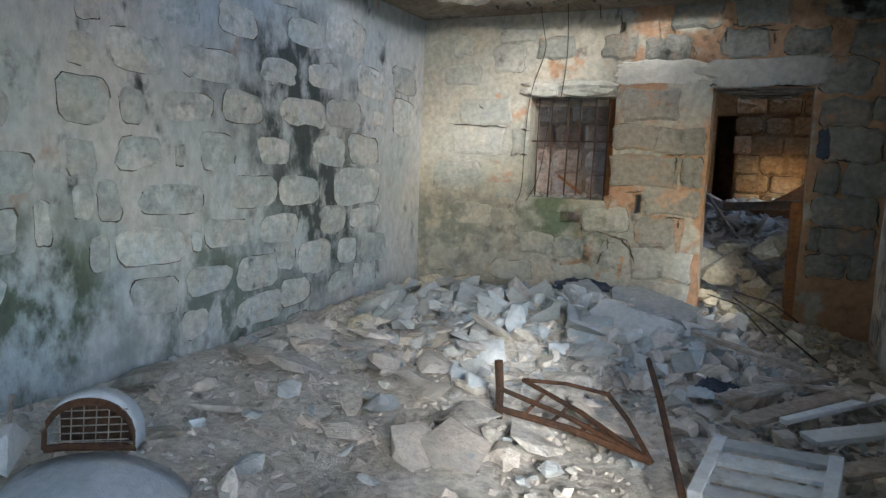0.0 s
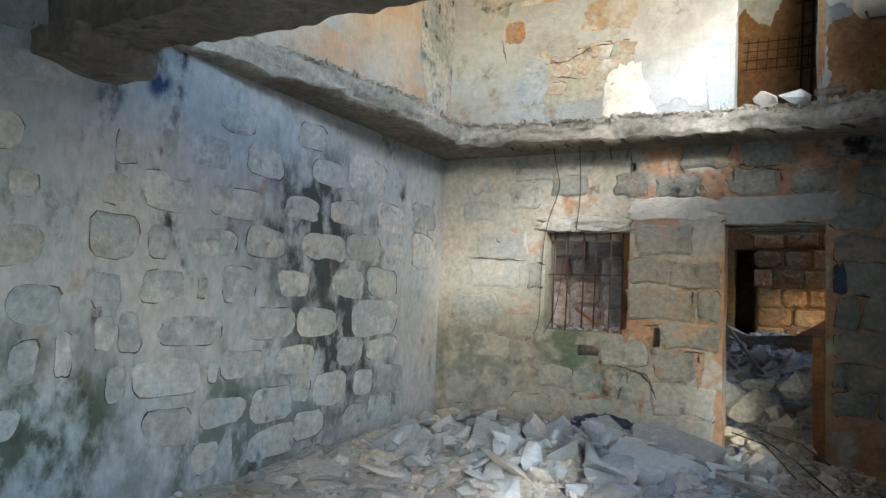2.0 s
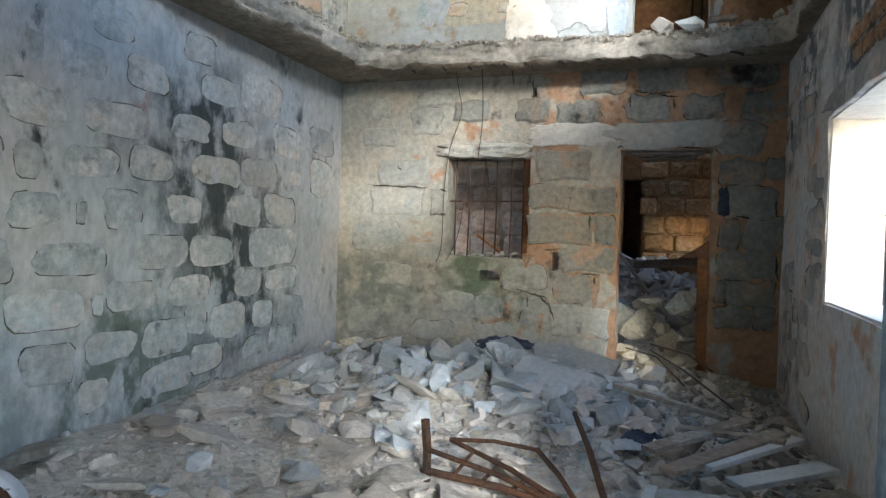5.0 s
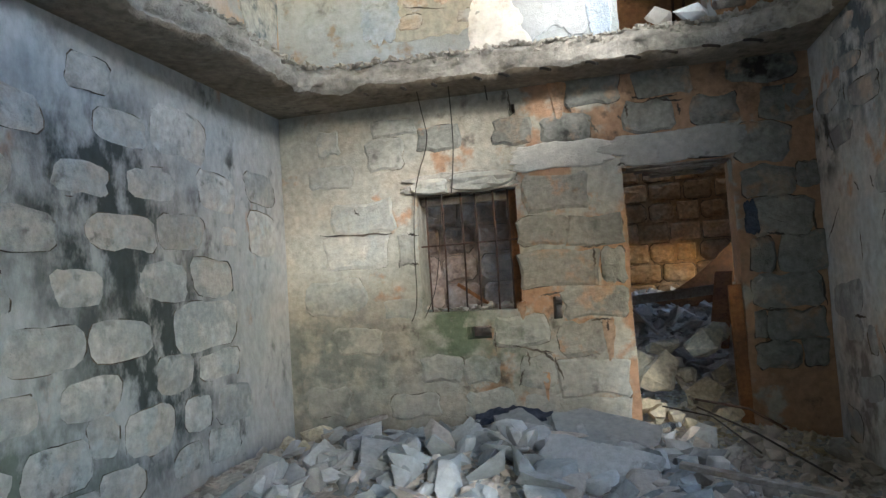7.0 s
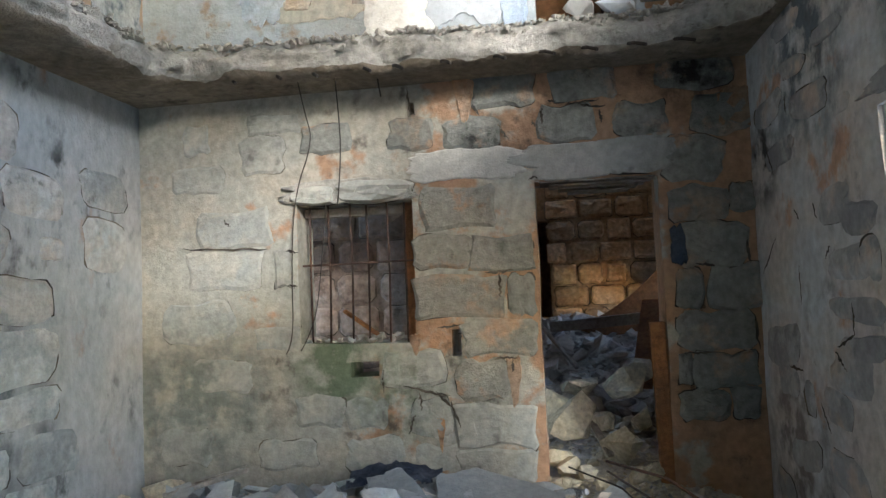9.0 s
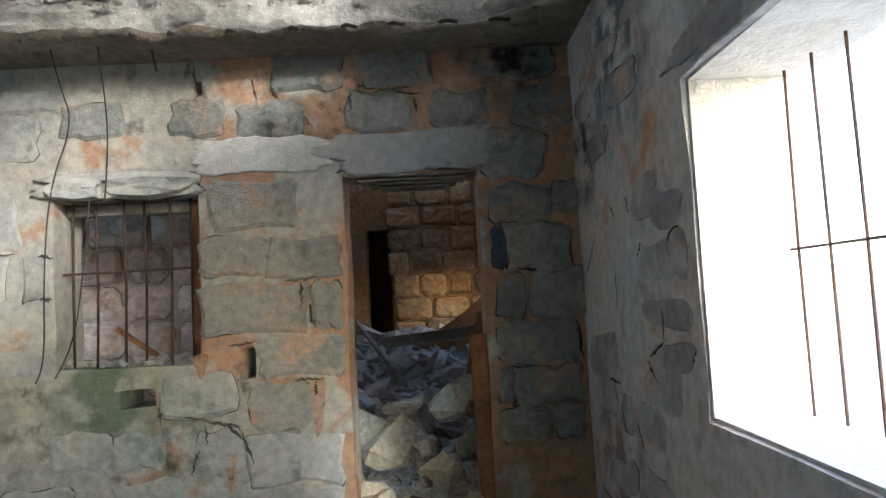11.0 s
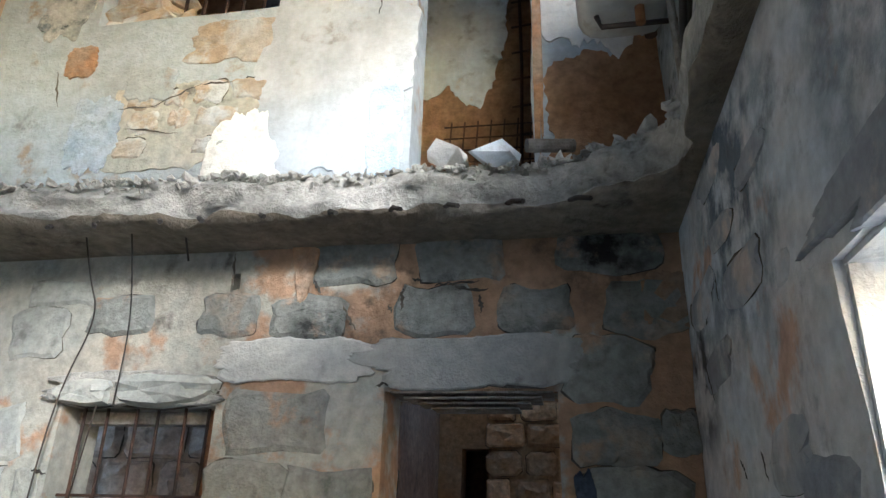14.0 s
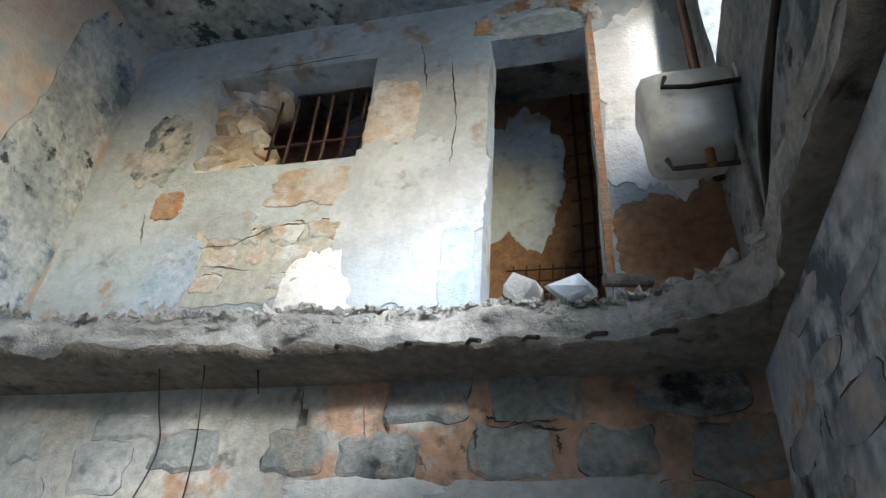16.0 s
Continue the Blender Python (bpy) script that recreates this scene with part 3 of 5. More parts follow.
def gravel():
    """Thousands of small chips, one mesh."""
    rng = random.Random(5)
    forms = []
    for _ in range(10):
        bm = chunk_bm(rng, 9, 0.6)
        bm.verts.index_update()
        forms.append(([v.co.copy() for v in bm.verts], [[v.index for v in f.verts] for f in bm.faces]))
        bm.free()
    for name, mat, count, spread, label in (
            ("rubble_chips", M_ROCK, 3600, ((-1.35, 2.68), (1.2, 5.75)), "pale chips of stone and mortar strewn over the floor"),
            ("concrete_chips", M_BLUEROCK, 2200, ((-0.9, 2.65), (3.2, 5.7)), "blue-grey chips of concrete strewn over the heap"),
            ("doorway_chips", M_YROCK, 700, ((1.3, 2.6), (5.3, 6.7)), "yellowish chips of limestone in the doorway"),
            ("back_room_chips", M_ROCK, 1300, ((1.0, 2.75), (6.3, 9.2)), "broken chips covering the back room heap"),
            ("back_room_lumps", M_ROCK, 420, ((1.05, 2.7), (6.6, 9.2)), "broken grey blocks piled in the back room")):
        verts, faces = [], []
        for _ in range(count):
            x, y = rng.uniform(*spread[0]), rng.uniform(*spread[1])
            s = rng.uniform(0.015, 0.06) * (2.0 if rng.random() < 0.14 else 1) * (3.6 if count == 420 else 1)
            m = pose(x, y, ground(x, y) + 0.12 * s, rng.uniform(-40, 40), rng.uniform(-40, 40), rng.uniform(0, 360)) @ Matrix.Diagonal((s * 1.3, s, s, 1))
            vs, fs = rng.choice(forms)
            k = len(verts)
            verts += [m @ v for v in vs]
            faces += [[i + k for i in f] for f in fs]
        me = bpy.data.meshes.new(name)
        me.from_pydata(verts, [], faces)
        me.materials.append(mat)
        tagged(new(name, me), label, "rubble", kind="stuff")


gravel()


def ledge_chips():
    """Loose mortar crumbs sitting on the broken lip of the slab."""
    rng = random.Random(15)
    verts, faces = [], []
    lip = [q for q in ledge_line() if (q[0] - q[2]) ** 2 + (q[1] - q[3]) ** 2 > 0.06]
    for _ in range(1500):
        wx, wy, ex, ey = rng.choice(lip)
        f, s = rng.uniform(0.72, 1.0), rng.uniform(0.015, 0.06) * (1.8 if rng.random() < 0.1 else 1)
        bm = chunk_bm(rng, 8, 0.7)
        bm.verts.index_update()
        m = pose(wx + (ex - wx) * f + rng.uniform(-0.02, 0.02), wy + (ey - wy) * f + rng.uniform(-0.02, 0.02), ZT - 0.005 + 0.1 * s - (rng.uniform(0, 0.07) if f > 0.95 else 0), rng.uniform(-40, 40), rng.uniform(-40, 40), rng.uniform(0, 360)) @ Matrix.Diagonal((s * 1.3, s, s, 1))
        k = len(verts)
        verts += [m @ v.co for v in bm.verts]
        faces += [[v.index + k for v in f_.verts] for f_ in bm.faces]
        bm.free()
    me = bpy.data.meshes.new("slab_crumbs")
    me.from_pydata(verts, [], faces)
    me.materials.append(M_SLAB)
    tagged(new("slab_crumbs", me), "loose mortar crumbs along the broken slab lip", "rubble", kind="stuff")


ledge_chips()


def slab_piece(x, y, z, pts, thick, rx, ry, rz, label):
    """A broken flat piece of slab with a chipped outline."""
    rng = random.Random(int(100 * (x + y)))
    bm = bmesh.new()
    ring = []
    for (ax, ay), (bx, by) in zip(pts, pts[1:] + pts[:1]):
        for k in range(7):
            f = k / 7
            ring.append((ax + (bx - ax) * f + rng.uniform(-0.012, 0.012), ay + (by - ay) * f + rng.uniform(-0.012, 0.012)))
    top = [bm.verts.new((px * 0.985, py * 0.985, rng.uniform(-0.004, 0.004))) for px, py in ring]
    mid = [bm.verts.new((px * rng.uniform(0.98, 1.03), py * rng.uniform(0.98, 1.03), -thick * 0.4)) for px, py in ring]
    low = [bm.verts.new((px * rng.uniform(0.9, 1.0), py * rng.uniform(0.9, 1.0), -thick * rng.uniform(0.85, 1.1))) for px, py in ring]
    for u, v in ((top, mid), (mid, low)):
        for k in range(len(ring)):
            bm.faces.new((u[k], u[(k + 1) % len(ring)], v[(k + 1) % len(ring)], v[k]))
    bm.faces.new(top)
    bm.faces.new(low)
    ob = part("slab_fragment", bm, M_BLUEROCK)
    ob.matrix_basis = pose(x, y, z, rx, ry, rz)
    return tagged(ob, label, "slab fragment", "fallen slab pieces")


slab_piece(1.12, 5.0, 0.31, [(-0.30, -0.10), (-0.12, -0.38), (0.30, -0.24), (0.36, 0.12), (-0.1, 0.30), (-0.34, 0.2)], 0.11, 19, 5, 6, "large flat piece of fallen grey concrete slab")
slab_piece(0.66, 4.82, 0.32, [(-0.17, -0.02), (-0.02, -0.40), (0.24, -0.34), (0.12, 0.1), (0.0, 0.36), (-0.2, 0.30)], 0.11, 22, -6, 10, "narrow piece of fallen slab split from its neighbour")
slab_piece(0.30, 4.62, 0.32, [(-0.16, -0.2), (0.12, -0.26), (0.18, 0.05), (-0.02, 0.24), (-0.18, 0.1)], 0.10, 38, -12, -14, "pale piece of fallen slab leaning on the heap")
slab_piece(1.05, 4.38, 0.27, [(-0.36, -0.12), (0.2, -0.2), (0.38, 0.1), (-0.26, 0.2)], 0.12, 42, 3, -6, "tilted piece of fallen slab with a rough face")
slab_piece(-0.15, 4.5, 0.30, [(-0.2, -0.15), (0.2, -0.18), (0.22, 0.15), (-0.16, 0.18)], 0.08, 22, 14, 30, "small tilted piece of fallen slab")


def timber(name, pts, w, h, mat, label):
    """A sawn length from one end to the other."""
    a, b = Vector(pts[0]), Vector(pts[1])
    L = (b - a).length
    ob = part(name, box(bmesh.new(), -w / 2, w / 2, 0, L, -h / 2, h / 2, 0.006), mat)
    ob.rotation_mode = "QUATERNION"
    ob.location, ob.rotation_quaternion = a, (b - a).to_track_quat("Y", "Z")
    return tagged(ob, label, "timber")


timber("plank", ((1.85, 3.05, 0.16), (2.45, 3.75, 0.24)), 0.11, 0.03, M_WOOD, "grey weathered plank on the rubble")
for p, q, w in (((2.0, 3.2, 0.17), (2.5, 3.75, 0.22), 0.16), ((2.15, 3.0, 0.16), (2.6, 3.3, 0.21), 0.13), ((1.75, 3.35, 0.17), (2.3, 3.95, 0.24), 0.10), ((2.25, 2.72, 0.13), (2.62, 2.95, 0.2), 0.12), ((1.9, 3.75, 0.2), (2.45, 3.6, 0.23), 0.09)):
    timber("board", (p, q), w, 0.028, M_WOOD if w < 0.13 else M_PAINT, "broken pale board lying among the rubble")
timber("plank", ((1.5, 4.3, 0.3), (2.2, 4.1, 0.2)), 0.06, 0.03, M_WOOD, "narrow grey lath on the rubble")
timber("plank", ((-0.9, 5.2, 0.25), (-0.5, 5.5, 0.34)), 0.07, 0.03, M_WOOD, "short pale plank end by the wall")
timber("roof_timber", ((1.42, 8.2, 1.0), (2.6, 7.7, 1.12)), 0.12, 0.10, M_WOOD, "long pale beam fallen across the back room")
timber("stick", ((1.15, 7.9, 1.25), (1.62, 7.2, 0.72)), 0.03, 0.03, M_WOOD, "thin stick leaning on the rubble")
timber("stick", ((1.62, 6.5, 0.55), (1.78, 6.0, 0.3)), 0.04, 0.03, M_WOOD, "broken stick between the doorway stones")
timber("board", ((1.15, 7.35, 0.72), (1.38, 7.0, 0.62)), 0.09, 0.02, M_PAINT, "pale board end in the back room rubble")
timber("door_post", ((2.11, YB + 0.05, 0.02), (2.09, YB + 0.05, 1.17)), 0.06, 0.09, M_ORANGEWOOD, "red-brown timber door post split at the top")
timber("timber_post", ((0.515, YB + 0.16, 1.08), (0.515, YB + 0.16, 2.02)), 0.075, 0.10, M_ORANGEWOOD, "dark brown timber post inside the barred window")
timber("timber_beam", ((-0.24, YB + 0.17, 1.985), (0.47, YB + 0.17, 1.985)), 0.10, 0.06, M_WOOD, "grey timber head inside the barred window")
timber("splint", ((0.02, YB + 0.15, 1.30), (0.28, YB + 0.13, 1.12)), 0.04, 0.025, M_ORANGEWOOD, "broken timber splint leaning on the window sill")
timber("plank", ((2.08, 6.75, 0.62), (2.3, 7.6, 1.25)), 0.16, 0.03, M_ORANGEWOOD, "dark broken door leaf leaning in the back room")


def bent_panel():
    """The curved dark panel leaning in the back room."""
    bm = bmesh.new()
    rows = []
    for k in range(13):
        a = k / 12
        x, z = 1.66 + 0.85 * a, 1.02 + 0.55 * a ** 1.6
        rows.append([bm.verts.new((x, 8.3 + dy, z - dz)) for dy, dz in ((0, 0), (0.03, 0.0), (0.03, 0.5 * a + 0.05), (0, 0.5 * a + 0.05))])
    for u, v in zip(rows, rows[1:]):
        for i in range(4):
            bm.faces.new((u[i], u[(i + 1) % 4], v[(i + 1) % 4], v[i]))
    bm.faces.new(rows[0])
    bm.faces.new(rows[-1])
    tagged(part("bent_panel", bm, M_ORANGEWOOD), "dark curved sheet leaning against the back room wall", "panel")


bent_panel()


def bed_frame():
    top = thing("bed_frame", 0, 0, 0, "rusty iron bed frame lying twisted in the rubble", "bed frame")
    a, b = Vector((0.76, 2.98, 0.20)), Vector((1.53, 2.45, 0.12))
    c, d = Vector((0.73, 2.70, 0.12)), Vector((1.22, 3.0, 0.2))
    for p, q, r in ((a, b, 0.013), (c, b, 0.018), (a, d, 0.011), ((0.70, 2.74, 0.36), (0.73, 2.70, 0.04), 0.024), (d, b, 0.014), ((0.72, 2.72, 0.22), b, 0.013)):
        part("rail", rod(bmesh.new(), (p, Vector(p).lerp(Vector(q), 0.5) + Vector((0, 0.02, 0.012)), q), r, 6), M_RUST, top)
    for f in (0.2, 0.4, 0.6, 0.8):
        p, q = a.lerp(b, f), c.lerp(b, f * 0.9)
        part("slat", rod(bmesh.new(), (p, q), 0.010, 6), M_RUST, top)
    return top


bed_frame()


def sill_rubble():
    rng = random.Random(14)
    for k in range(16):
        x, s = WIN[0] + 0.04 + 0.05 * k, rng.uniform(0.05, 0.13)
        ob = part("rubble_rock", chunk_bm(rng, 13, 0.7), rng.choice((M_ROCK, M_BLUEROCK)))
        ob.matrix_basis = pose(min(x, WIN[1] - 0.06), YB + rng.uniform(0.05, 0.22), WIN[2] + 0.3 * s, rng.uniform(-30, 30), rng.uniform(-30, 30), rng.uniform(0, 360)) @ Matrix.Diagonal((s * 1.3, s, s, 1))
        tagged(ob, "small broken stone lying on the window sill", "rock", "stones on the window sill")


sill_rubble()
bm = rod(bmesh.new(), ((1.70, 5.25, 0.46), (1.98, 5.0, 0.44), (2.15, 4.9, 0.34)), 0.008, 6)
tagged(part("iron_bar", bm, M_RUST), "short rusty rod lying across the rubble", "bar")
ob = part("white_block", box(bmesh.new(), -0.05, 0.05, -0.04, 0.04, -0.05, 0.05, 0.012), M_WHITE)
ob.matrix_basis = pose(1.72, 4.62, ground(1.72, 4.62) + 0.09, 12, 8, 25)
tagged(ob, "small white plaster block on the rubble", "block")
bm = rod(bmesh.new(), ((1.34, 3.5, 0.28), (1.5, 2.8, 0.30), (1.70, 2.1, 0.14)), 0.016, 6)
tagged(part("iron_bar", bm, M_RUST), "bent rusty iron bar lying on the rubble", "bar")
bm = rod(bmesh.new(), ((1.7, 5.2, 0.42), (1.95, 4.75, 0.36), (2.25, 4.3, 0.22)), 0.006, 6)
tagged(part("iron_bar", bm, M_WIRE), "thin dark reinforcing bar sticking out of the heap", "bar")
bm = rod(bmesh.new(), ((1.5, 5.35, 0.4), (1.75, 4.9, 0.42), (1.95, 4.6, 0.28)), 0.005, 6)
tagged(part("iron_bar", bm, M_WIRE), "thin dark reinforcing bar curving over the rubble", "bar")


def shutter():
    top = thing("louvred_shutter", 2.0, 2.5, 0.16, "broken white-painted louvred shutter lying flat", "shutter", rz=-8)
    for k in range(4):
        y = -0.24 + k * 0.165
        part("slat", box(bmesh.new(), -0.26, 0.26, y - 0.052, y + 0.052, -0.012 + 0.004 * k, 0.012 + 0.004 * k, 0.004), M_PAINT, top)
    for x in (-0.29, 0.29):
        part("stile", box(bmesh.new(), x - 0.035, x + 0.035, -0.31, 0.33, -0.02, 0.025, 0.005), M_PAINT, top)
    top.rotation_euler = (radians(8), radians(-4), radians(-8))
    top.scale = (0.78, 0.78, 1)
    top.location = (1.98, 2.46, 0.15)


shutter()


def heater():
    """A round-ended enamelled casing with a rusted oval mouth and a wire grille."""
    top = thing("enamel_casing", -0.52, 1.22, 0.0, "overturned pale blue enamel casing with rusty oval grille", "appliance", rz=34)
    top.scale = (0.47, 0.47, 0.74)
    top.location = (-0.38, 1.22, 0.20)
    bm, rings = bmesh.new(), []
    for k in range(15):                                  # shell
        a = math.pi * k / 14
        rings.append([bm.verts.new((-0.36 * math.cos(a), y, 0.03 + (0.27 + s) * math.sin(a) ** 0.7)) for y, s in ((-0.10, 0.02), (0.0, 0.035), (0.12, 0.02), (0.16, 0.0))])
    for u, v in zip(rings, rings[1:]):
        for i in range(3):
            bm.faces.new((u[i], u[i + 1], v[i + 1], v[i]))
    shell = part("shell", bm, M_PAINT, top, smooth=True)
    mod = shell.modifiers.new("thick", "SOLIDIFY")
    mod.thickness = 0.012
    rim = [(-0.345 * math.cos(math.pi * k / 14), -0.11, 0.04 + 0.25 * math.sin(math.pi * k / 14) ** 0.7) for k in range(15)]
    part("rim", rod(bmesh.new(), rim + [(0.2, -0.11, 0.05), (-0.2, -0.11, 0.05), rim[0]], 0.022, 6), M_RUST, top, "rusted rolled rim")
    for k in range(6):
        x = -0.24 + k * 0.095
        part("grille_wire", rod(bmesh.new(), ((x, -0.11, 0.05), (x + 0.02, -0.11, 0.04 + 0.24 * (1 - (x / 0.36) ** 2) ** 0.4)), 0.005, 5), M_WOOD, top)
    for k in range(5):
        z = 0.08 + k * 0.04
        part("grille_wire", rod(bmesh.new(), ((-0.3, -0.112, z), (0.3, -0.112, z + 0.01)), 0.004, 5), M_WOOD, top)
    part("back_plate", box(bmesh.new(), -0.3, 0.3, 0.10, 0.12, 0.02, 0.22, 0.004), M_RUST, top)
    bm, rings = bmesh.new(), []
    for j in range(8):
        f = j / 7
        rings.append([bm.verts.new((0.08 + 0.74 * math.cos(math.pi * k / 16) * (1 - 0.2 * f), -0.22 - 1.2 * f, -0.22 + 0.27 * math.sin(math.pi * k / 16) * (1 - 0.5 * f * f))) for k in range(17)])
    for u, v in zip(rings, rings[1:]):
        for i in range(16):
            bm.faces.new((u[i], u[i + 1], v[i + 1], v[i]))
    lid = part("cover", bm, M_PAINT, top, "smooth domed pale cover", smooth=True)
    mod = lid.modifiers.new("thick", "SOLIDIFY")
    mod.thickness = 0.015


heater()
rock(-0.60, 1.04, 0.26, M_WHITE, "pale lime block standing by the enamel casing", random.Random(4), lift=0.8, flat=1.0, tilt=8)
for x in (-0.66, -0.64):
    tagged(part("rebar_stub", rod(bmesh.new(), ((x, 1.06, 0.30), (x + 0.01, 1.07, 0.42)), 0.005, 6), M_WOOD), "thin wire stub sticking out of the lime block", "bar")


def rag():
    rng = random.Random(8)
    bm = bmesh.new()
    g = [[bm.verts.new((0.55 * (i / 16 - 0.5), 0.22 * (j / 8 - 0.5), 0.07 * abs(noise.noise(Vector((i * 0.55, j * 0.8, 2)))) + 0.05 * math.exp(-((i - 8) / 5) ** 2))) for i in range(17)] for j in range(9)]
    for j in range(8):
        for i in range(16):
            bm.faces.new((g[j][i], g[j][i + 1], g[j + 1][i + 1], g[j + 1][i]))
    ob = part("rag", bm, M_CLOTH, smooth=True)
    ob.matrix_basis = pose(0.5, 5.32, ground(0.5, 5.32) + 0.13, 8, 0, 8)
    tagged(ob, "crumpled dark blue rag on top of the heap", "rag")
    ob = copy_thing(ob, pose(1.72, 3.75, ground(1.72, 3.75) + 0.05, 0, 4, 60))
    ob.scale = (0.45, 0.8, 0.8)
    ob["label"] = "small dark blue rag scrap among the rubble"


rag()


def bottle():
    top = thing("plastic_bottle", 1.42, 5.35, ground(1.42, 5.35) + 0.10, "crumpled clear plastic bottle among the stones", "bottle")
    prof = ((0.0, 0.0), (0.035, 0.0), (0.037, 0.06), (0.03, 0.09), (0.037, 0.12), (0.03, 0.17), (0.014, 0.2), (0.013, 0.22))
    bm, rings = bmesh.new(), []
    for r, z in prof:
        rings.append([bm.verts.new((r * math.cos(k * math.pi / 6), r * math.sin(k * math.pi / 6), z)) for k in range(12)])
    for u, v in zip(rings, rings[1:]):
        for k in range(12):
            bm.faces.new((u[k], u[(k + 1) % 12], v[(k + 1) % 12], v[k]))
    glass = bpy.data.materials.new("clear_plastic")
    glass.use_nodes = True
    b = glass.node_tree.nodes["Principled BSDF"]
    b.inputs["Transmission Weight"].default_value = 0.9
    b.inputs["Roughness"].default_value = 0.15
    b.inputs["Base Color"].default_value = (0.9, 0.93, 0.95, 1)
    body = part("body", bm, glass, top, smooth=True)
    bm = bmesh.new()
    rod(bm, ((0, 0, 0.218), (0, 0, 0.24)), 0.016, 10)
    part("cap", bm, M_PAINT, body)
    top.rotation_euler = (radians(70), radians(20), radians(40))


bottle()


# ---- window bars, wires ----
def grille(name, axis, at, u0, u1, z0, z1, count, across, r, label, mat=M_BAR):
    rng = random.Random(3)
    cx = (u0 + u1) / 2
    top = thing(name, cx if axis == "y" else at, at if axis == "y" else cx, z0, label, "window grille")
    put = (lambda u, z: (u - cx, rng.uniform(-0.006, 0.006), z - z0)) if axis == "y" else (lambda u, z: (rng.uniform(-0.006, 0.006), u - cx, z - z0))
    for k in range(count):
        u = u0 + (u1 - u0) * (k + 0.5) / count + rng.uniform(-0.012, 0.012)
        part("bar", rod(bmesh.new(), (put(u, z0 - 0.02), put(u + rng.uniform(-0.012, 0.012), (z0 + z1) / 2), put(u, z1 + 0.02)), r, 6), mat, top)
    for z in across:
        part("crossbar", rod(bmesh.new(), (put(u0 - 0.02, z), put(u1 + 0.02, z + rng.uniform(-0.01, 0.01))), r, 6), mat, top)
    return top


grille("window_grille", "y", YB + 0.09, *WIN, 6, (1.62,), 0.008, "rusty iron window bars set in the block wall")
grille("window_grille", "y", YB + 0.1, -0.16, UWIN[1], UWIN[2], UWIN[3] - 0.25, 6, (4.62,), 0.011, "rusty bars in the broken upper window")
grille("window_grille", "x", XR + 0.30, *RWIN, 9, (1.48,), 0.005, "thin iron bars across the bright window")


def wire(pts, r, label, mat=M_WIRE):
    c = bpy.data.curves.new("wire", "CURVE")
    c.dimensions, c.bevel_depth, c.bevel_resolution = "3D", r, 1
    s = c.splines.new("NURBS")
    s.points.add(len(pts) - 1)
    s.use_endpoint_u, s.order_u = True, 3
    for p, q in zip(s.points, pts):
        p.co = (*q, 1)
    c.materials.append(mat)
    tmp = bpy.data.objects.new("wire", c)
    me = bpy.data.meshes.new_from_object(tmp)
    bpy.data.objects.remove(tmp)
    return tagged(new("hanging_wire", me), label, "wire")


wire(((-0.12, 5.52, 2.86), (-0.10, 5.60, 2.62), (-0.08, 5.70, 2.45), (-0.24, 5.74, 2.1), (-0.27, 5.73, 1.6), (-0.26, 5.72, 1.1), (-0.33, 5.75, 1.03)), 0.004, "bent dark wire hanging from the slab edge")
wire(((0.14, 5.5, 2.88), (0.13, 5.62, 2.6), (0.11, 5.70, 2.3), (0.06, 5.75, 2.02)), 0.004, "dark wire hanging straight from the slab edge")
wire(((-0.02, 5.74, 2.02), (-0.06, 5.74, 1.6), (-0.12, 5.74, 1.2), (-0.22, 5.74, 1.05)), 0.0035, "bent wire end hanging before the window bars")
wire(((0.42, 5.5, 2.88), (0.41, 5.56, 2.78), (0.42, 5.6, 2.68)), 0.005, "short wire end hanging from the slab edge")
wire(((2.66, 5.05, 2.95), (2.63, 4.9, 3.25), (2.62, 4.55, 3.32), (2.6, 4.25, 3.3), (2.66, 3.9, 3.6), (2.7, 3.6, 3.9)), 0.014, "thick black cable sagging along the upper wall")
wire(((2.72, 5.35, 3.2), (2.64, 4.75, 3.3), (2.6, 4.25, 3.3)), 0.009, "black cable end looping to the upper wall")


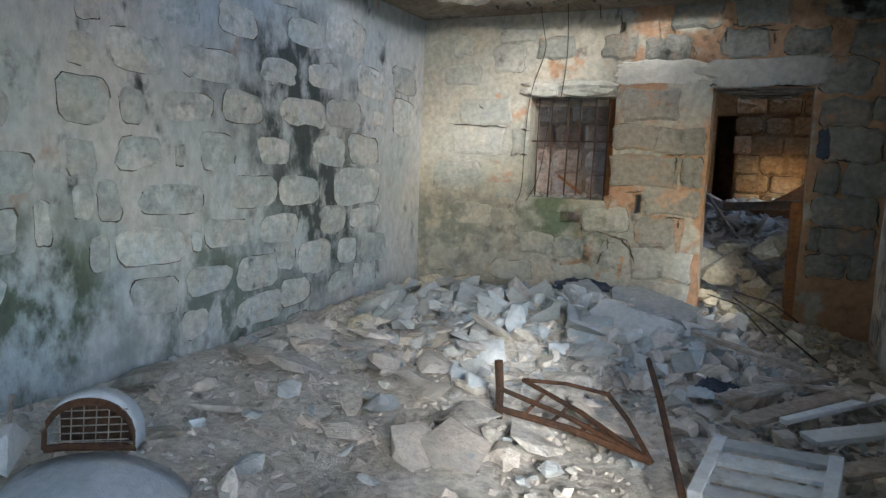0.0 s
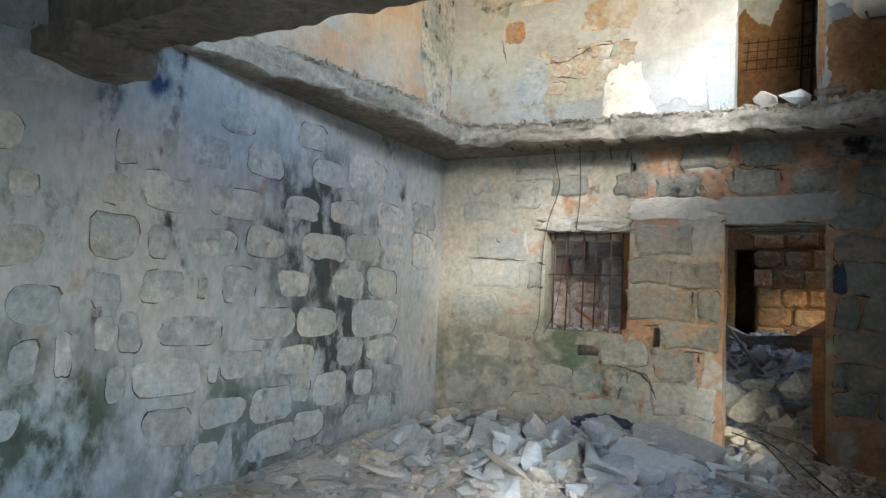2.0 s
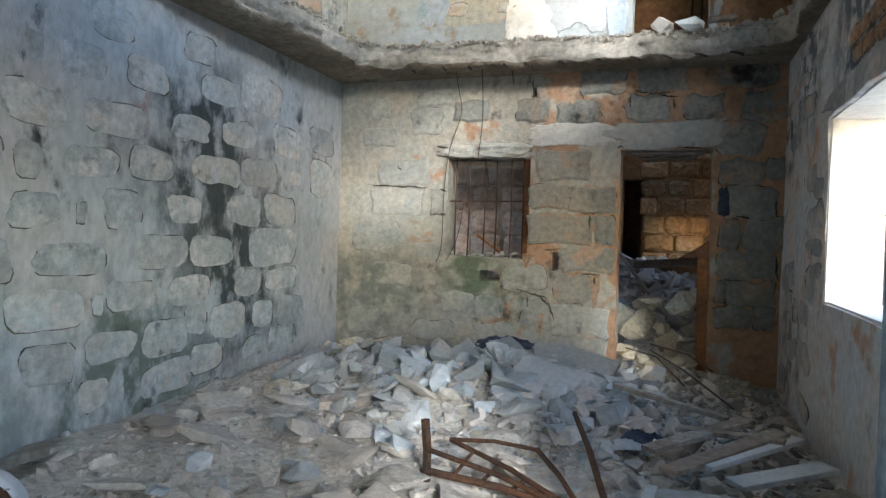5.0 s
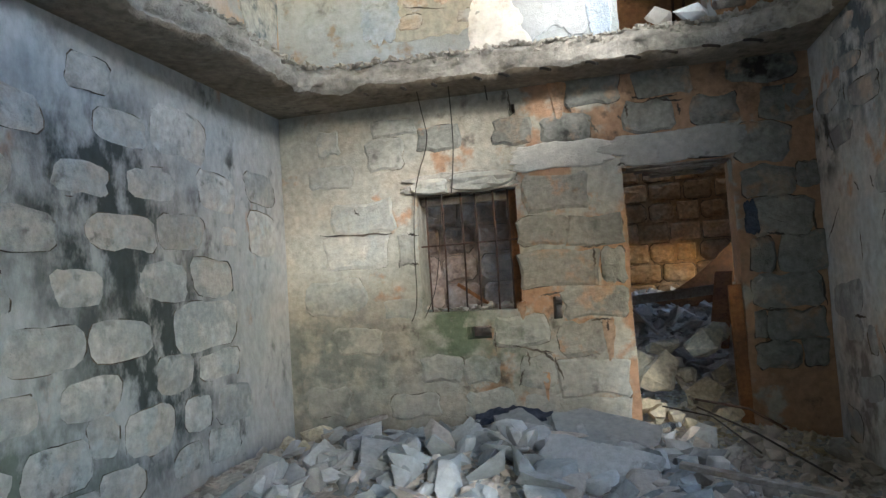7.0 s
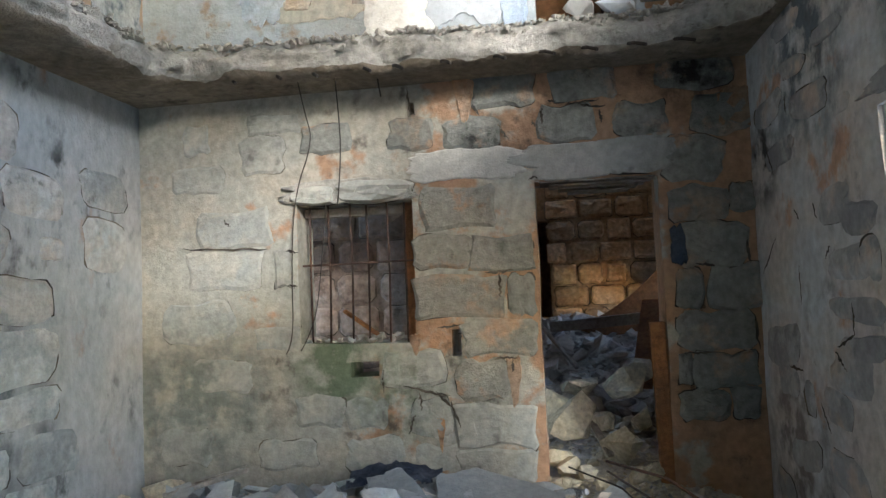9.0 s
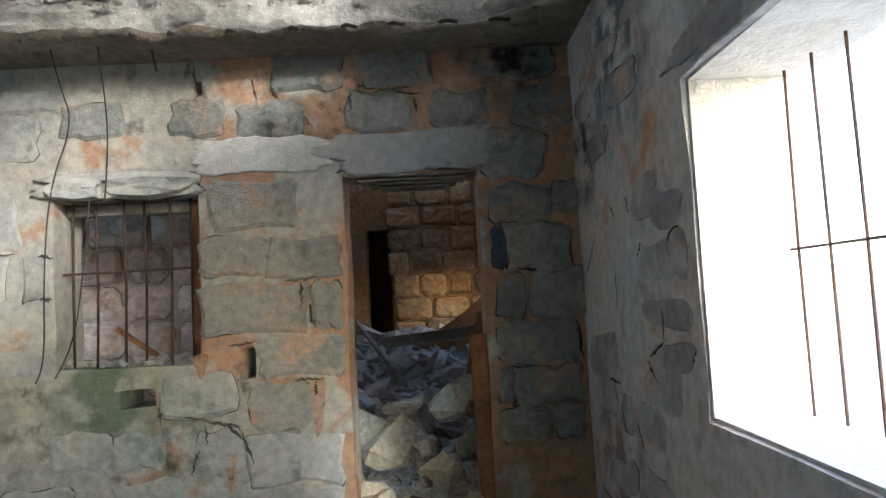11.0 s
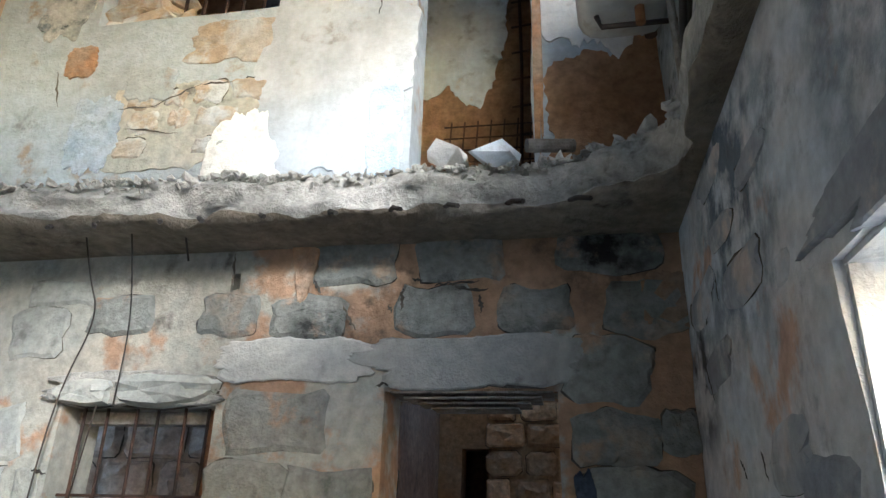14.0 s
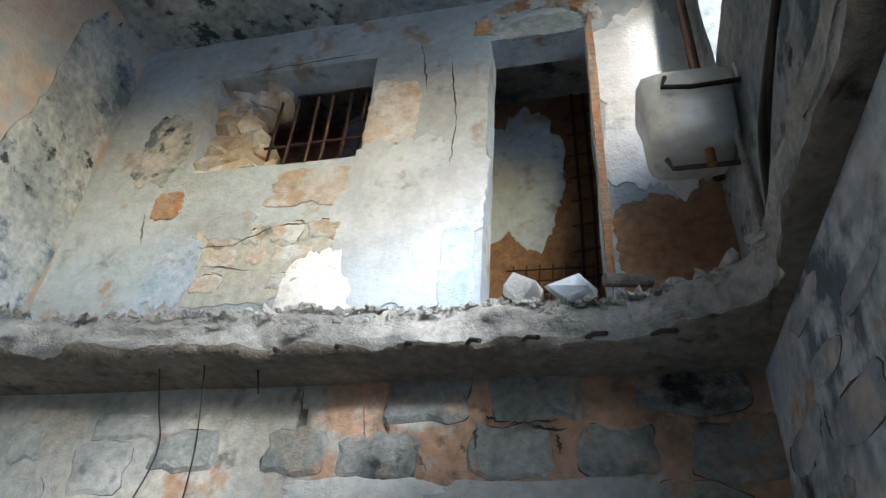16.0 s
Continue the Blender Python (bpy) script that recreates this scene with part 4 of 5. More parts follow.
# ---- upper room ----
def wash_basin():
    top = thing("wash_basin", XR - 0.21, 5.32, 3.97, "dirty white ceramic wash basin fixed to the wall", "wash basin")
    bm = bmesh.new()
    prof = ((0.0, 0.0, -0.34), (0.16, 0.14, -0.335), (0.195, 0.175, -0.28), (0.205, 0.185, -0.08), (0.22, 0.20, -0.02), (0.225, 0.205, 0.03), (0.20, 0.18, 0.035), (0.15, 0.13, -0.02), (0.10, 0.09, -0.14), (0.0, 0.0, -0.16))
    rings = []
    for a, b, z in prof:
        ring = []
        for k in range(24):
            t = 2 * math.pi * k / 24
            c, s = math.cos(t), math.sin(t)
            f = (abs(c) ** 6 + abs(s) ** 6) ** (-1 / 6)
            ring.append(bm.verts.new((c * f * a, s * f * b, z)))
        rings.append(ring)
    for u, v in zip(rings, rings[1:]):
        for k in range(24):
            bm.faces.new((u[k], u[(k + 1) % 24], v[(k + 1) % 24], v[k]))
    bmesh.ops.remove_doubles(bm, verts=bm.verts, dist=0.0005)
    bowl = part("bowl", bm, M_CERAMIC, top, smooth=True)
    part("back_ledge", box(bmesh.new(), 0.20, 0.27, -0.2, 0.2, -0.05, 0.05, 0.01), M_CERAMIC, top)
    for y in (-0.12, 0.12):
        part("bracket", rod(bmesh.new(), ((-0.1, y - 0.1, -0.02), (-0.12, y - 0.1, -0.08), (0.0, y - 0.1, -0.10), (0.26, y - 0.1, -0.09)), 0.012, 6), M_WIRE, top, "black iron bracket")
    part("bracket", rod(bmesh.new(), ((-0.12, -0.02, -0.34), (-0.10, -0.02, -0.40), (0.26, -0.02, -0.40)), 0.012, 6), M_WIRE, top, "black iron bracket")
    part("drain", rod(bmesh.new(), ((0.06, -0.05, -0.33), (0.06, -0.05, -0.42)), 0.022, 10), M_ORANGEWOOD, bowl, "corroded drain stub")
    part("tap", rod(bmesh.new(), ((0.22, 0, 0.04), (0.20, 0, 0.10), (0.13, 0, 0.10)), 0.014, 8), M_RUST, top)
    part("supply_pipe", rod(bmesh.new(), ((0.15, -0.14, -0.05), (0.18, -0.1, -0.45), (0.20, -0.06, -0.78)), 0.017, 8), M_WOOD, top, "grey pipe running down to the slab")


wash_basin()
rng_l = random.Random(12)
for x, y, s, m, lab in ((1.70, 5.5, 0.26, M_WHITE, "white plaster lump lying on the slab edge"), (1.92, 5.5, 0.24, M_PAINT, "smooth pale lump lying on the slab edge"), (2.55, 5.3, 0.14, M_SLAB, "grey mortar lump on the slab edge"), (1.52, 5.6, 0.08, M_YROCK, "small tan chip on the slab edge")):
    ob = part("plaster_lump", chunk_bm(rng_l, 16, 0.5), m)
    ob.matrix_basis = pose(x, y, ZT + s * 0.2, 5, 8, 30 * x) @ Matrix.Diagonal((s * 1.3, s, s, 1))
    tagged(ob, lab, "rubble")
bm = rod(bmesh.new(), ((2.05, 5.42, ZT + 0.06), (2.25, 5.5, ZT + 0.09)), 0.03, 12)
tagged(part("pipe_stub", bm, M_WOOD), "short grey pipe stub on the slab edge", "pipe")
bm = rod(bmesh.new(), ((2.63, 5.55, 3.7), (2.64, 5.6, 5.7)), 0.03, 10)
tagged(part("waste_pipe", bm, M_RUST), "dark iron pipe running up the corner", "pipe")


def drum():
    top = thing("drum", 0.42, 6.45, ZS + 0.4, "dark blue plastic drum behind the upper window", "drum")
    part("body", rod(bmesh.new(), ((0, 0, 0), (0, 0, 0.05), (0, 0, 1.9)), 0.26, 20), M_CLOTH, top)
    part("lid", rod(bmesh.new(), ((0, 0, 1.9), (0, 0, 1.94)), 0.27, 20), M_CLOTH, top)


drum()


def plaster_patch(name, x0, x1, z0, z1, mat, label, at=YB, proud=0.014, axis="y", seed=1, face=1, taper=0.0):
    """A thin skin of plaster with a ragged edge."""
    bm = bmesh.new()
    rng = random.Random(seed)
    n, edge = 110, []
    cx, cz = (x0 + x1) / 2, (z0 + z1) / 2
    for k in range(n):
        t = 2 * math.pi * k / n
        c, s = math.cos(t), math.sin(t)
        f = (abs(c) ** 4 + abs(s) ** 4) ** -0.25
        q = Vector((c, s, seed))
        f *= 0.97 + 0.26 * noise.noise(q * 1.9) + 0.12 * noise.noise(q * 5) + 0.07 * noise.noise(q * 14)
        edge.append((cx + c * f * (1 - taper * (1 - s) / 2) * (x1 - x0) / 2, cz + s * f * (z1 - z0) / 2))
    def at_(u, z, d):
        return (u, at - face * d, z) if axis == "y" else (at - face * d, u, z)
    low = [bm.verts.new(at_(u, z, -0.02)) for u, z in edge]
    rim = [bm.verts.new(at_(u, z, proud * 0.8)) for u, z in edge]
    inn = [bm.verts.new(at_(cx + (u - cx) * 0.95, cz + (z - cz) * 0.93, proud)) for u, z in edge]
    for a, b in ((low, rim), (rim, inn)):
        for k in range(n):
            bm.faces.new((a[k], a[(k + 1) % n], b[(k + 1) % n], b[k]))
    bm.faces.new(inn)
    return tagged(part(name, bm, mat), label, "plaster", kind="structure")


plaster_patch("trim_lintel", 0.50, 1.32, 2.13, 2.35, M_BAND, "smooth cement lintel band over the window side", seed=2, proud=0.022)
plaster_patch("trim_door_lintel", 1.26, 2.30, 2.10, 2.34, M_BAND, "smooth cement lintel over the doorway", seed=5, proud=0.024)
plaster_patch("trim_window_lintel", -0.32, 0.56, 2.03, 2.19, M_SLAB, "rough concrete lintel over the barred window", seed=9, proud=0.035)
# white mound: the blown-out sun patch put into the plaster colour
plaster_patch("trim_upper_white", 0.36, 0.62, 2.98, 3.64, M_WHITE, "white plaster patch with the sun's glare in its colour", seed=14, proud=0.016, taper=-1.5)
plaster_patch("trim_upper_pale", 0.52, 1.41, 3.15, 4.5, M_PAINT, "pale blue plaster skin beside the upper doorway", seed=17, proud=0.012)
# white plaster, whitened further where the sun falls on it
plaster_patch("trim_upper_sunlit", 2.1, 2.72, 3.85, 5.4, M_WHITE, "white plaster by the upper doorway, sunlight put into its colour", seed=31, proud=0.012)
plaster_patch("trim_upper_brown", 2.09, 2.73, 2.95, 3.9, M_BROWN, "bare brown clay below the white plaster", seed=33, proud=0.006)
plaster_patch("trim_clay_wedge", 1.13, 1.25, 0.66, 0.98, M_CLAY, "orange clay showing in an open joint", seed=61, proud=0.018, taper=0.85)
plaster_patch("trim_clay_drip", 0.66, 0.74, 0.38, 0.6, M_CLAY, "orange clay in a broken joint", seed=65, proud=0.016, taper=0.85)
plaster_patch("trim_clay_top", 0.85, 1.02, 2.5, 2.84, M_CLAY, "orange clay smeared below the slab", seed=67, proud=0.02, taper=0.85)
plaster_patch("trim_clay_corner", 2.52, 2.72, 2.36, 2.62, M_CLAY, "orange clay in the corner joint", seed=69, proud=0.02)
plaster_patch("trim_clay_sill", 0.50, 0.60, 1.0, 1.14, M_CLAY, "orange clay at the window corner", seed=72, proud=0.02, taper=0.85)
for k in range(10):                                      # bare bricks over the bright window
    rb = random.Random(200 + k)
    set_stone("brick", wall_right, M_CLAY, pose(XR - 0.004, 2.75 + 0.19 * (k % 5) + 0.08 * (k // 5), 2.28 + 0.11 * (k // 5), 0, 0, -90), 0.17, 0.085, rb, proud=0.012, power=8, jag=0.08, dirt=0.7)
plaster_patch("trim_blue", 2.19, 2.28, 1.52, 1.76, M_BLUE, "blue paint patch on the block wall", seed=20, proud=0.03)
plaster_patch("trim_window_head", 2.6, 4.2, 2.05, 2.2, M_RSTONE, "dark cement lintel over the bright window", seed=23, proud=0.025, axis="x", at=XR)

for name, b in (("window_reveal_sill", (XR + 0.02, XR + 0.385, RWIN[0], RWIN[1], RWIN[2] - 0.02, RWIN[2] + 0.015)), ("window_reveal_head", (XR + 0.01, XR + 0.385, RWIN[0], RWIN[1], RWIN[3] - 0.015, RWIN[3] + 0.02)),
                ("window_reveal_jamb", (XR + 0.012, XR + 0.385, RWIN[1] - 0.015, RWIN[1] + 0.02, RWIN[2] + 0.015, RWIN[3] - 0.015))):
    tagged(part(name, box(bmesh.new(), *b), M_WHITE), "white plastered reveal of the bright window", "window", kind="structure")

plaster_patch("trim_upper_return", 5.15, 5.78, 3.05, 5.7, M_UR, "grey plaster left on the upper side wall", at=XL + 0.04, axis="x", face=-1, seed=41, proud=0.014)
upper = bpy.data.objects["wall_upper_north"]
for k in range(11):                                      # brick arch over the upper doorway
    a = math.pi * (k + 0.5) / 11
    rb = random.Random(300 + k)
    set_stone("arch_brick", upper, M_UBRICK if k % 4 else M_FAR, pose(1.75 - 0.37 * math.cos(a), YB - 0.004, 5.42 + 0.22 * math.sin(a), 0, math.degrees(a) - 90, 0), 0.145, 0.13, rb, proud=0.014, power=7, jag=0.08, dirt=0.1)
plaster_patch("trim_upper_tympanum", 1.44, 2.05, 5.28, 5.5, M_UR, "grey plaster filling the arch over the doorway", seed=44, proud=0.006)
plaster_patch("trim_upper_bare", -0.42, 0.52, 3.32, 3.86, M_BACK, "bare masonry where the upper plaster fell", seed=45, proud=0.006)
plaster_patch("trim_far_grey", 1.15, 1.86, 4.25, 5.6, M_UPPER, "grey plaster left in the upper back room", seed=47, proud=0.014, at=6.8)
rng_u = random.Random(71)
for z in (3.44, 3.62, 3.78):
    x = -0.36 + rng_u.uniform(0, 0.1)
    while x < 0.42:
        w = rng_u.uniform(0.16, 0.3)
        if rng_u.random() < 0.82:
            set_stone("block", upper, M_UBRICK, pose(x + w / 2, YB - 0.006, z + rng_u.uniform(-0.012, 0.012), 0, rng_u.uniform(-4, 4), 0), w - rng_u.uniform(0.015, 0.05), rng_u.uniform(0.11, 0.16), rng_u, proud=0.008, power=8, jag=0.13, dirt=0.15)
        x += w
def broken_jamb():
    """Torn masonry left standing in the window's broken side, stepping back into the wall."""
    rng = random.Random(83)
    z = UWIN[2] - 0.02
    while z < UWIN[3] - 0.02:
        h = rng.uniform(0.10, 0.17)
        f = (z - UWIN[2]) / (UWIN[3] - UWIN[2])
        end = UWIN[0] + 0.30 + 0.34 * abs(0.55 - f) + rng.uniform(-0.05, 0.07)
        x = UWIN[0] - 0.02
        while x < end:
            w = min(rng.uniform(0.14, 0.28), end - x + 0.04)
            bm = chunk_bm(rng, 22, 1.0)
            ob = part("broken_stone", bm, M_UBRICK, upper)
            ob.matrix_basis = pose(x + w / 2, YB + 0.16 + 0.10 * f + rng.uniform(-0.02, 0.03), z + h / 2, rng.uniform(-8, 8), rng.uniform(-9, 9), rng.uniform(-8, 8)) @ Matrix.Diagonal((w * 1.8, 0.36, h * 1.9, 1))
            x += w
        z += h


broken_jamb()
plaster_patch("trim_upper_tan", 0.63, 0.98, 4.38, 5.0, M_UBRICK, "tan undercoat bared beside the upper window", seed=88, proud=0.008)
plaster_patch("trim_upper_spot", -0.78, -0.55, 3.98, 4.2, M_CLAY, "patch of bare brown clay on the upper wall", seed=92, proud=0.007)
plaster_patch("trim_upper_edge", 2.065, 2.12, 3.2, 5.5, M_CLAY, "torn orange clay edge of the upper doorway", seed=95, proud=0.03)
plaster_patch("trim_upper_flake", -0.62, -0.28, 3.32, 3.82, M_FADEDBLUE, "loose flake of blue-grey plaster on the upper wall", seed=101, proud=0.013)
plaster_patch("trim_upper_flake", -0.30, 0.02, 3.76, 3.98, M_UPPER, "pale plaster edge over the bare bricks", seed=103, proud=0.018)
plaster_patch("trim_upper_flake", 0.05, 0.62, 3.98, 4.3, M_UBRICK, "tan undercoat bared below the upper window", seed=105, proud=0.007)
plaster_patch("trim_upper_flake", -1.05, -0.68, 4.3, 4.95, M_UR, "grey stained plaster beside the broken window", seed=107, proud=0.008)
plaster_patch("trim_upper_blue", 1.2, 1.38, 3.12, 3.8, M_FADEDBLUE, "faded blue paint strip beside the upper doorway", seed=97, proud=0.017)


def wire_mesh():
    top = thing("wire_mesh", 1.45, 6.74, 3.72, "rusty square wire mesh on the upper back wall", "wire mesh")
    for k in range(7):
        part("strand", rod(bmesh.new(), ((0.09 * k, 0, 0), (0.09 * k + 0.02, 0, 0.34)), 0.006, 5), M_RUST, top)
    for k in range(4):
        part("strand", rod(bmesh.new(), ((-0.03, -0.01, 0.03 + 0.09 * k), (0.58, -0.01, 0.02 + 0.09 * k)), 0.006, 5), M_RUST, top)


wire_mesh()
for x, z0, z1 in ((1.93, 3.2, 5.7), (2.02, 3.2, 5.7)):
    bm = rod(bmesh.new(), ((x, 6.74, z0), (x + 0.02, 6.72, (z0 + z1) / 2), (x, 6.74, z1)), 0.012, 6)
    tagged(part("reinforcing_bar", bm, M_RUST), "bare rusty reinforcing bar on the upper back wall", "bar", "bars on the upper back wall")
for k in range(9):
    z = 3.7 + 0.22 * k
    bm = rod(bmesh.new(), ((1.88, 6.73, z), (2.07, 6.73, z + 0.02)), 0.008, 6)
    tagged(part("reinforcing_tie", bm, M_RUST), "thin rusty tie across the reinforcing bars", "bar", "ties on the upper back wall")
for k in range(11):                                      # stubs under the slab edge
    x = -0.55 + 0.28 * k + rng_u.uniform(-0.05, 0.05)
    bm = rod(bmesh.new(), ((x, 5.5, 2.84), (x + 0.05, 5.38, 2.80), (x + 0.10, 5.33 - 0.03 * rng_u.random(), 2.76)), 0.011, 6)
    tagged(part("rebar_stub", bm, M_WIRE), "short dark rebar stub under the slab edge", "bar", "rebar stubs under the slab")
for k in range(7):                                       # debris on the window sill
    s = rng_u.uniform(0.06, 0.15)
    ob = part("rubble_rock", chunk_bm(rng_u, 13, 0.6), M_ROCK)
    ob.matrix_basis = pose(-0.24 + 0.12 * k, YB + rng_u.uniform(0.1, 0.22), WIN[2] + 0.24 * s, 10, 8, 50 * k) @ Matrix.Diagonal((s * 1.2, s, s, 1))
    tagged(ob, "broken mortar lump on the window sill", "rock", "lumps on the window sill")
for k in range(4):                                       # splitting layers under the door lintel
    ob = part("trim_lintel_layer", box(bmesh.new(), 1.40 + 0.06 * k, 2.12 - 0.05 * k, YB - 0.018 + 0.02 * k, YB + 0.2, 2.08 - 0.02 * k, 2.09 - 0.02 * k, 0.003), M_WOOD)
    tagged(ob, "splitting timber layer under the door lintel", "lintel", kind="structure")


def split(wall_ob, axis, at, ends, seed, width=0.006):
    """A jagged open joint from one end to the other, its shade a flat dark strip."""
    rng = random.Random(seed)
    u0, z0, u1, z1 = ends
    run = math.hypot(u1 - u0, z1 - z0)
    su, sz = (z1 - z0) / run, -(u1 - u0) / run
    bm, rows = bmesh.new(), []
    for k in range(11):
        f = k / 10
        w = width * (0.25 + math.sin(math.pi * f)) * rng.uniform(0.5, 1.3)
        off = rng.uniform(-0.007, 0.007)
        cu, cz = u0 + (u1 - u0) * f + su * off, z0 + (z1 - z0) * f + sz * off
        rows.append([bm.verts.new((cu + d * su, at, cz + d * sz) if axis == "y" else (at, cu + d * su, cz + d * sz)) for d in (-w, w)])
    for a, b in zip(rows, rows[1:]):
        bm.faces.new((a[0], a[1], b[1], b[0]))
    part("crack", bm, M_JOINT, wall_ob)


# open joints: from (along, up) to (along, up)
DOOR_JOINTS = ((1.03, 1.52, 1.21, 1.53), (1.12, 1.52, 1.12, 1.36), (2.33, 1.52, 2.47, 1.51), (2.64, 1.66, 2.65, 1.51), (0.70, 1.17, 0.86, 1.19), (1.06, 0.97, 1.21, 0.97), (1.18, 0.97, 1.18, 0.88), (0.77, 0.70, 0.83, 0.53), (0.46, 0.80, 0.77, 0.73), (0.57, 0.76, 0.58, 0.64), (1.33, 2.11, 1.44, 2.14), (1.44, 2.14, 2.10, 2.10), (2.23, 0.98, 2.39, 0.98), (2.65, 1.21, 2.67, 0.99), (1.15, 2.49, 1.22, 2.37), (1.37, 2.49, 1.39, 2.45), (1.80, 2.53, 1.81, 2.44), (1.59, 2.58, 1.80, 2.59))
BACK_JOINTS = ((0.55, 2.78, 0.57, 2.61), (1.48, 2.62, 1.53, 2.60), (1.65, 2.57, 1.84, 2.55), (-0.78, 1.96, -0.73, 1.91), (-1.09, 1.77, -0.46, 1.74), (-0.33, 1.73, -0.24, 1.71), (-0.32, 1.49, -0.25, 1.48), (0.33, 0.91, 0.33, 0.76), (0.67, 0.76, 0.79, 0.65), (0.99, 2.63, 1.03, 2.55), (1.44, 2.57, 1.43, 2.46), (0.53, 0.62, 0.49, 0.49))
RIGHT_JOINTS = ((5.51, 2.21, 5.37, 1.98), (5.41, 1.64, 5.68, 1.44), (4.68, 1.56, 4.74, 1.50), (4.49, 1.31, 4.49, 1.17), (4.49, 1.17, 4.67, 1.11), (4.70, 1.09, 4.59, 1.01), (4.85, 1.77, 4.81, 1.69), (5.08, 1.48, 5.08, 1.28), (5.32, 0.95, 5.11, 0.95), (4.91, 0.82, 4.81, 0.70), (5.13, 2.38, 5.12, 2.26), (5.10, 1.77, 5.03, 1.71))
UPPER_JOINTS = ((1.18, 5.11, 1.24, 4.52), (1.24, 4.52, 1.22, 4.20), (0.95, 5.37, 1.03, 4.85), (-0.80, 4.03, -0.74, 3.77), (-0.32, 3.72, -0.11, 3.71), (-0.11, 3.71, 0.18, 3.84), (0.18, 3.84, 0.38, 3.83), (-0.36, 5.31, 0.58, 5.34), (-0.25, 3.58, 0.10, 3.52))
for rows, host, axis, at, seed in ((DOOR_JOINTS, wall_back, "y", YB - 0.02, 400), (BACK_JOINTS, wall_back, "y", YB - 0.017, 440), (RIGHT_JOINTS, wall_right, "x", XR - 0.013, 470), (UPPER_JOINTS, upper, "y", YB - 0.019, 490)):
    for k, ends in enumerate(rows):
        split(host, axis, at, ends, seed + k, 0.005 if host is upper else 0.007)


# ---- stones and blocks of the walls ----
def hits(x0, x1, z0, z1, holes):
    return any(x0 < h[1] and x1 > h[0] and z0 < h[3] and z1 > h[2] for h in holes)


# each block or stone of a wall: its middle along the wall, its height, width and height of face
UNDER_SLAB = ((1.71, 2.74, 0.39, 0.26), (2.38, 2.73, 0.45, 0.21), (1.19, 2.74, 0.40, 0.26), (1.59, 2.46, 0.35, 0.22), (2.05, 2.46, 0.32, 0.20), (2.53, 2.45, 0.34, 0.24), (0.97, 2.44, 0.37, 0.21), (0.56, 2.47, 0.29, 0.21), (-0.03, 2.48, 0.34, 0.19))
WASHED = ((-0.40, 2.61, 0.37, 0.13), (-0.49, 2.40, 0.31, 0.24), (-0.98, 2.54, 0.19, 0.20), (-0.71, 1.89, 0.52, 0.25), (-0.79, 1.62, 0.52, 0.27), (-0.35, 1.61, 0.14, 0.25), (-0.81, 0.89, 0.40, 0.21), (-0.42, 1.13, 0.32, 0.17), (-0.99, 1.25, 0.52, 0.28))
MIDDLE = ((0.87, 1.96, 0.47, 0.26), (0.75, 1.67, 0.37, 0.22), (1.14, 1.64, 0.39, 0.22), (0.85, 1.37, 0.57, 0.26), (1.26, 1.37, 0.17, 0.25), (1.10, 1.10, 0.46, 0.22), (0.53, 0.91, 0.40, 0.22), (0.64, 0.59, 0.26, 0.23), (0.99, 0.83, 0.34, 0.25), (1.05, 0.54, 0.51, 0.26), (1.05, 0.29, 0.49, 0.20), (-0.12, 0.64, 0.32, 0.19))
BY_DOOR = ((2.43, 1.64, 0.42, 0.27), (2.29, 1.37, 0.16, 0.24), (2.56, 1.37, 0.29, 0.26), (2.43, 1.11, 0.43, 0.23), (2.48, 0.87, 0.36, 0.20), (2.24, 0.88, 0.08, 0.18), (2.34, 0.66, 0.28, 0.18), (2.58, 0.68, 0.16, 0.19), (2.37, 1.90, 0.34, 0.21), (2.63, 1.92, 0.15, 0.17), (2.35, 2.18, 0.36, 0.28))
LEFT_HIGH = ((3.62, 2.56, 0.32, 0.20), (2.83, 2.51, 0.33, 0.21), (4.40, 2.38, 0.54, 0.35), (3.86, 2.31, 0.45, 0.19), (3.12, 2.26, 0.36, 0.20), (2.61, 2.23, 0.37, 0.21), (2.30, 2.21, 0.13, 0.19), (5.41, 2.15, 0.45, 0.25), (2.01, 2.14, 0.16, 0.20), (4.80, 2.05, 0.47, 0.27), (4.11, 2.02, 0.45, 0.22), (3.54, 1.98, 0.40, 0.20), (2.87, 1.93, 0.47, 0.21), (2.31, 1.92, 0.41, 0.22), (1.96, 1.89, 0.18, 0.19), (5.42, 1.79, 0.45, 0.33), (4.94, 1.75, 0.20, 0.14), (4.38, 1.75, 0.46, 0.24), (3.85, 1.71, 0.54, 0.22), (3.17, 1.69, 0.40, 0.21))
LEFT_MIDDLE = ((2.68, 1.65, 0.39, 0.19), (2.27, 1.62, 0.17, 0.20), (1.97, 1.62, 0.29, 0.26), (4.70, 1.45, 0.48, 0.26), (4.18, 1.43, 0.50, 0.24), (3.50, 1.41, 0.35, 0.21), (2.93, 1.38, 0.30, 0.24), (2.32, 1.35, 0.32, 0.19), (2.62, 1.35, 0.08, 0.13), (1.95, 1.31, 0.18, 0.20), (4.62, 1.14, 0.69, 0.34), (3.80, 1.11, 0.51, 0.22), (3.28, 1.11, 0.47, 0.23), (1.95, 1.08, 0.13, 0.20), (2.56, 1.08, 0.49, 0.19), (2.11, 1.08, 0.15, 0.23), (4.26, 0.86, 0.38, 0.23), (4.75, 0.86, 0.51, 0.19), (3.02, 0.83, 0.40, 0.21), (3.57, 0.83, 0.43, 0.21))
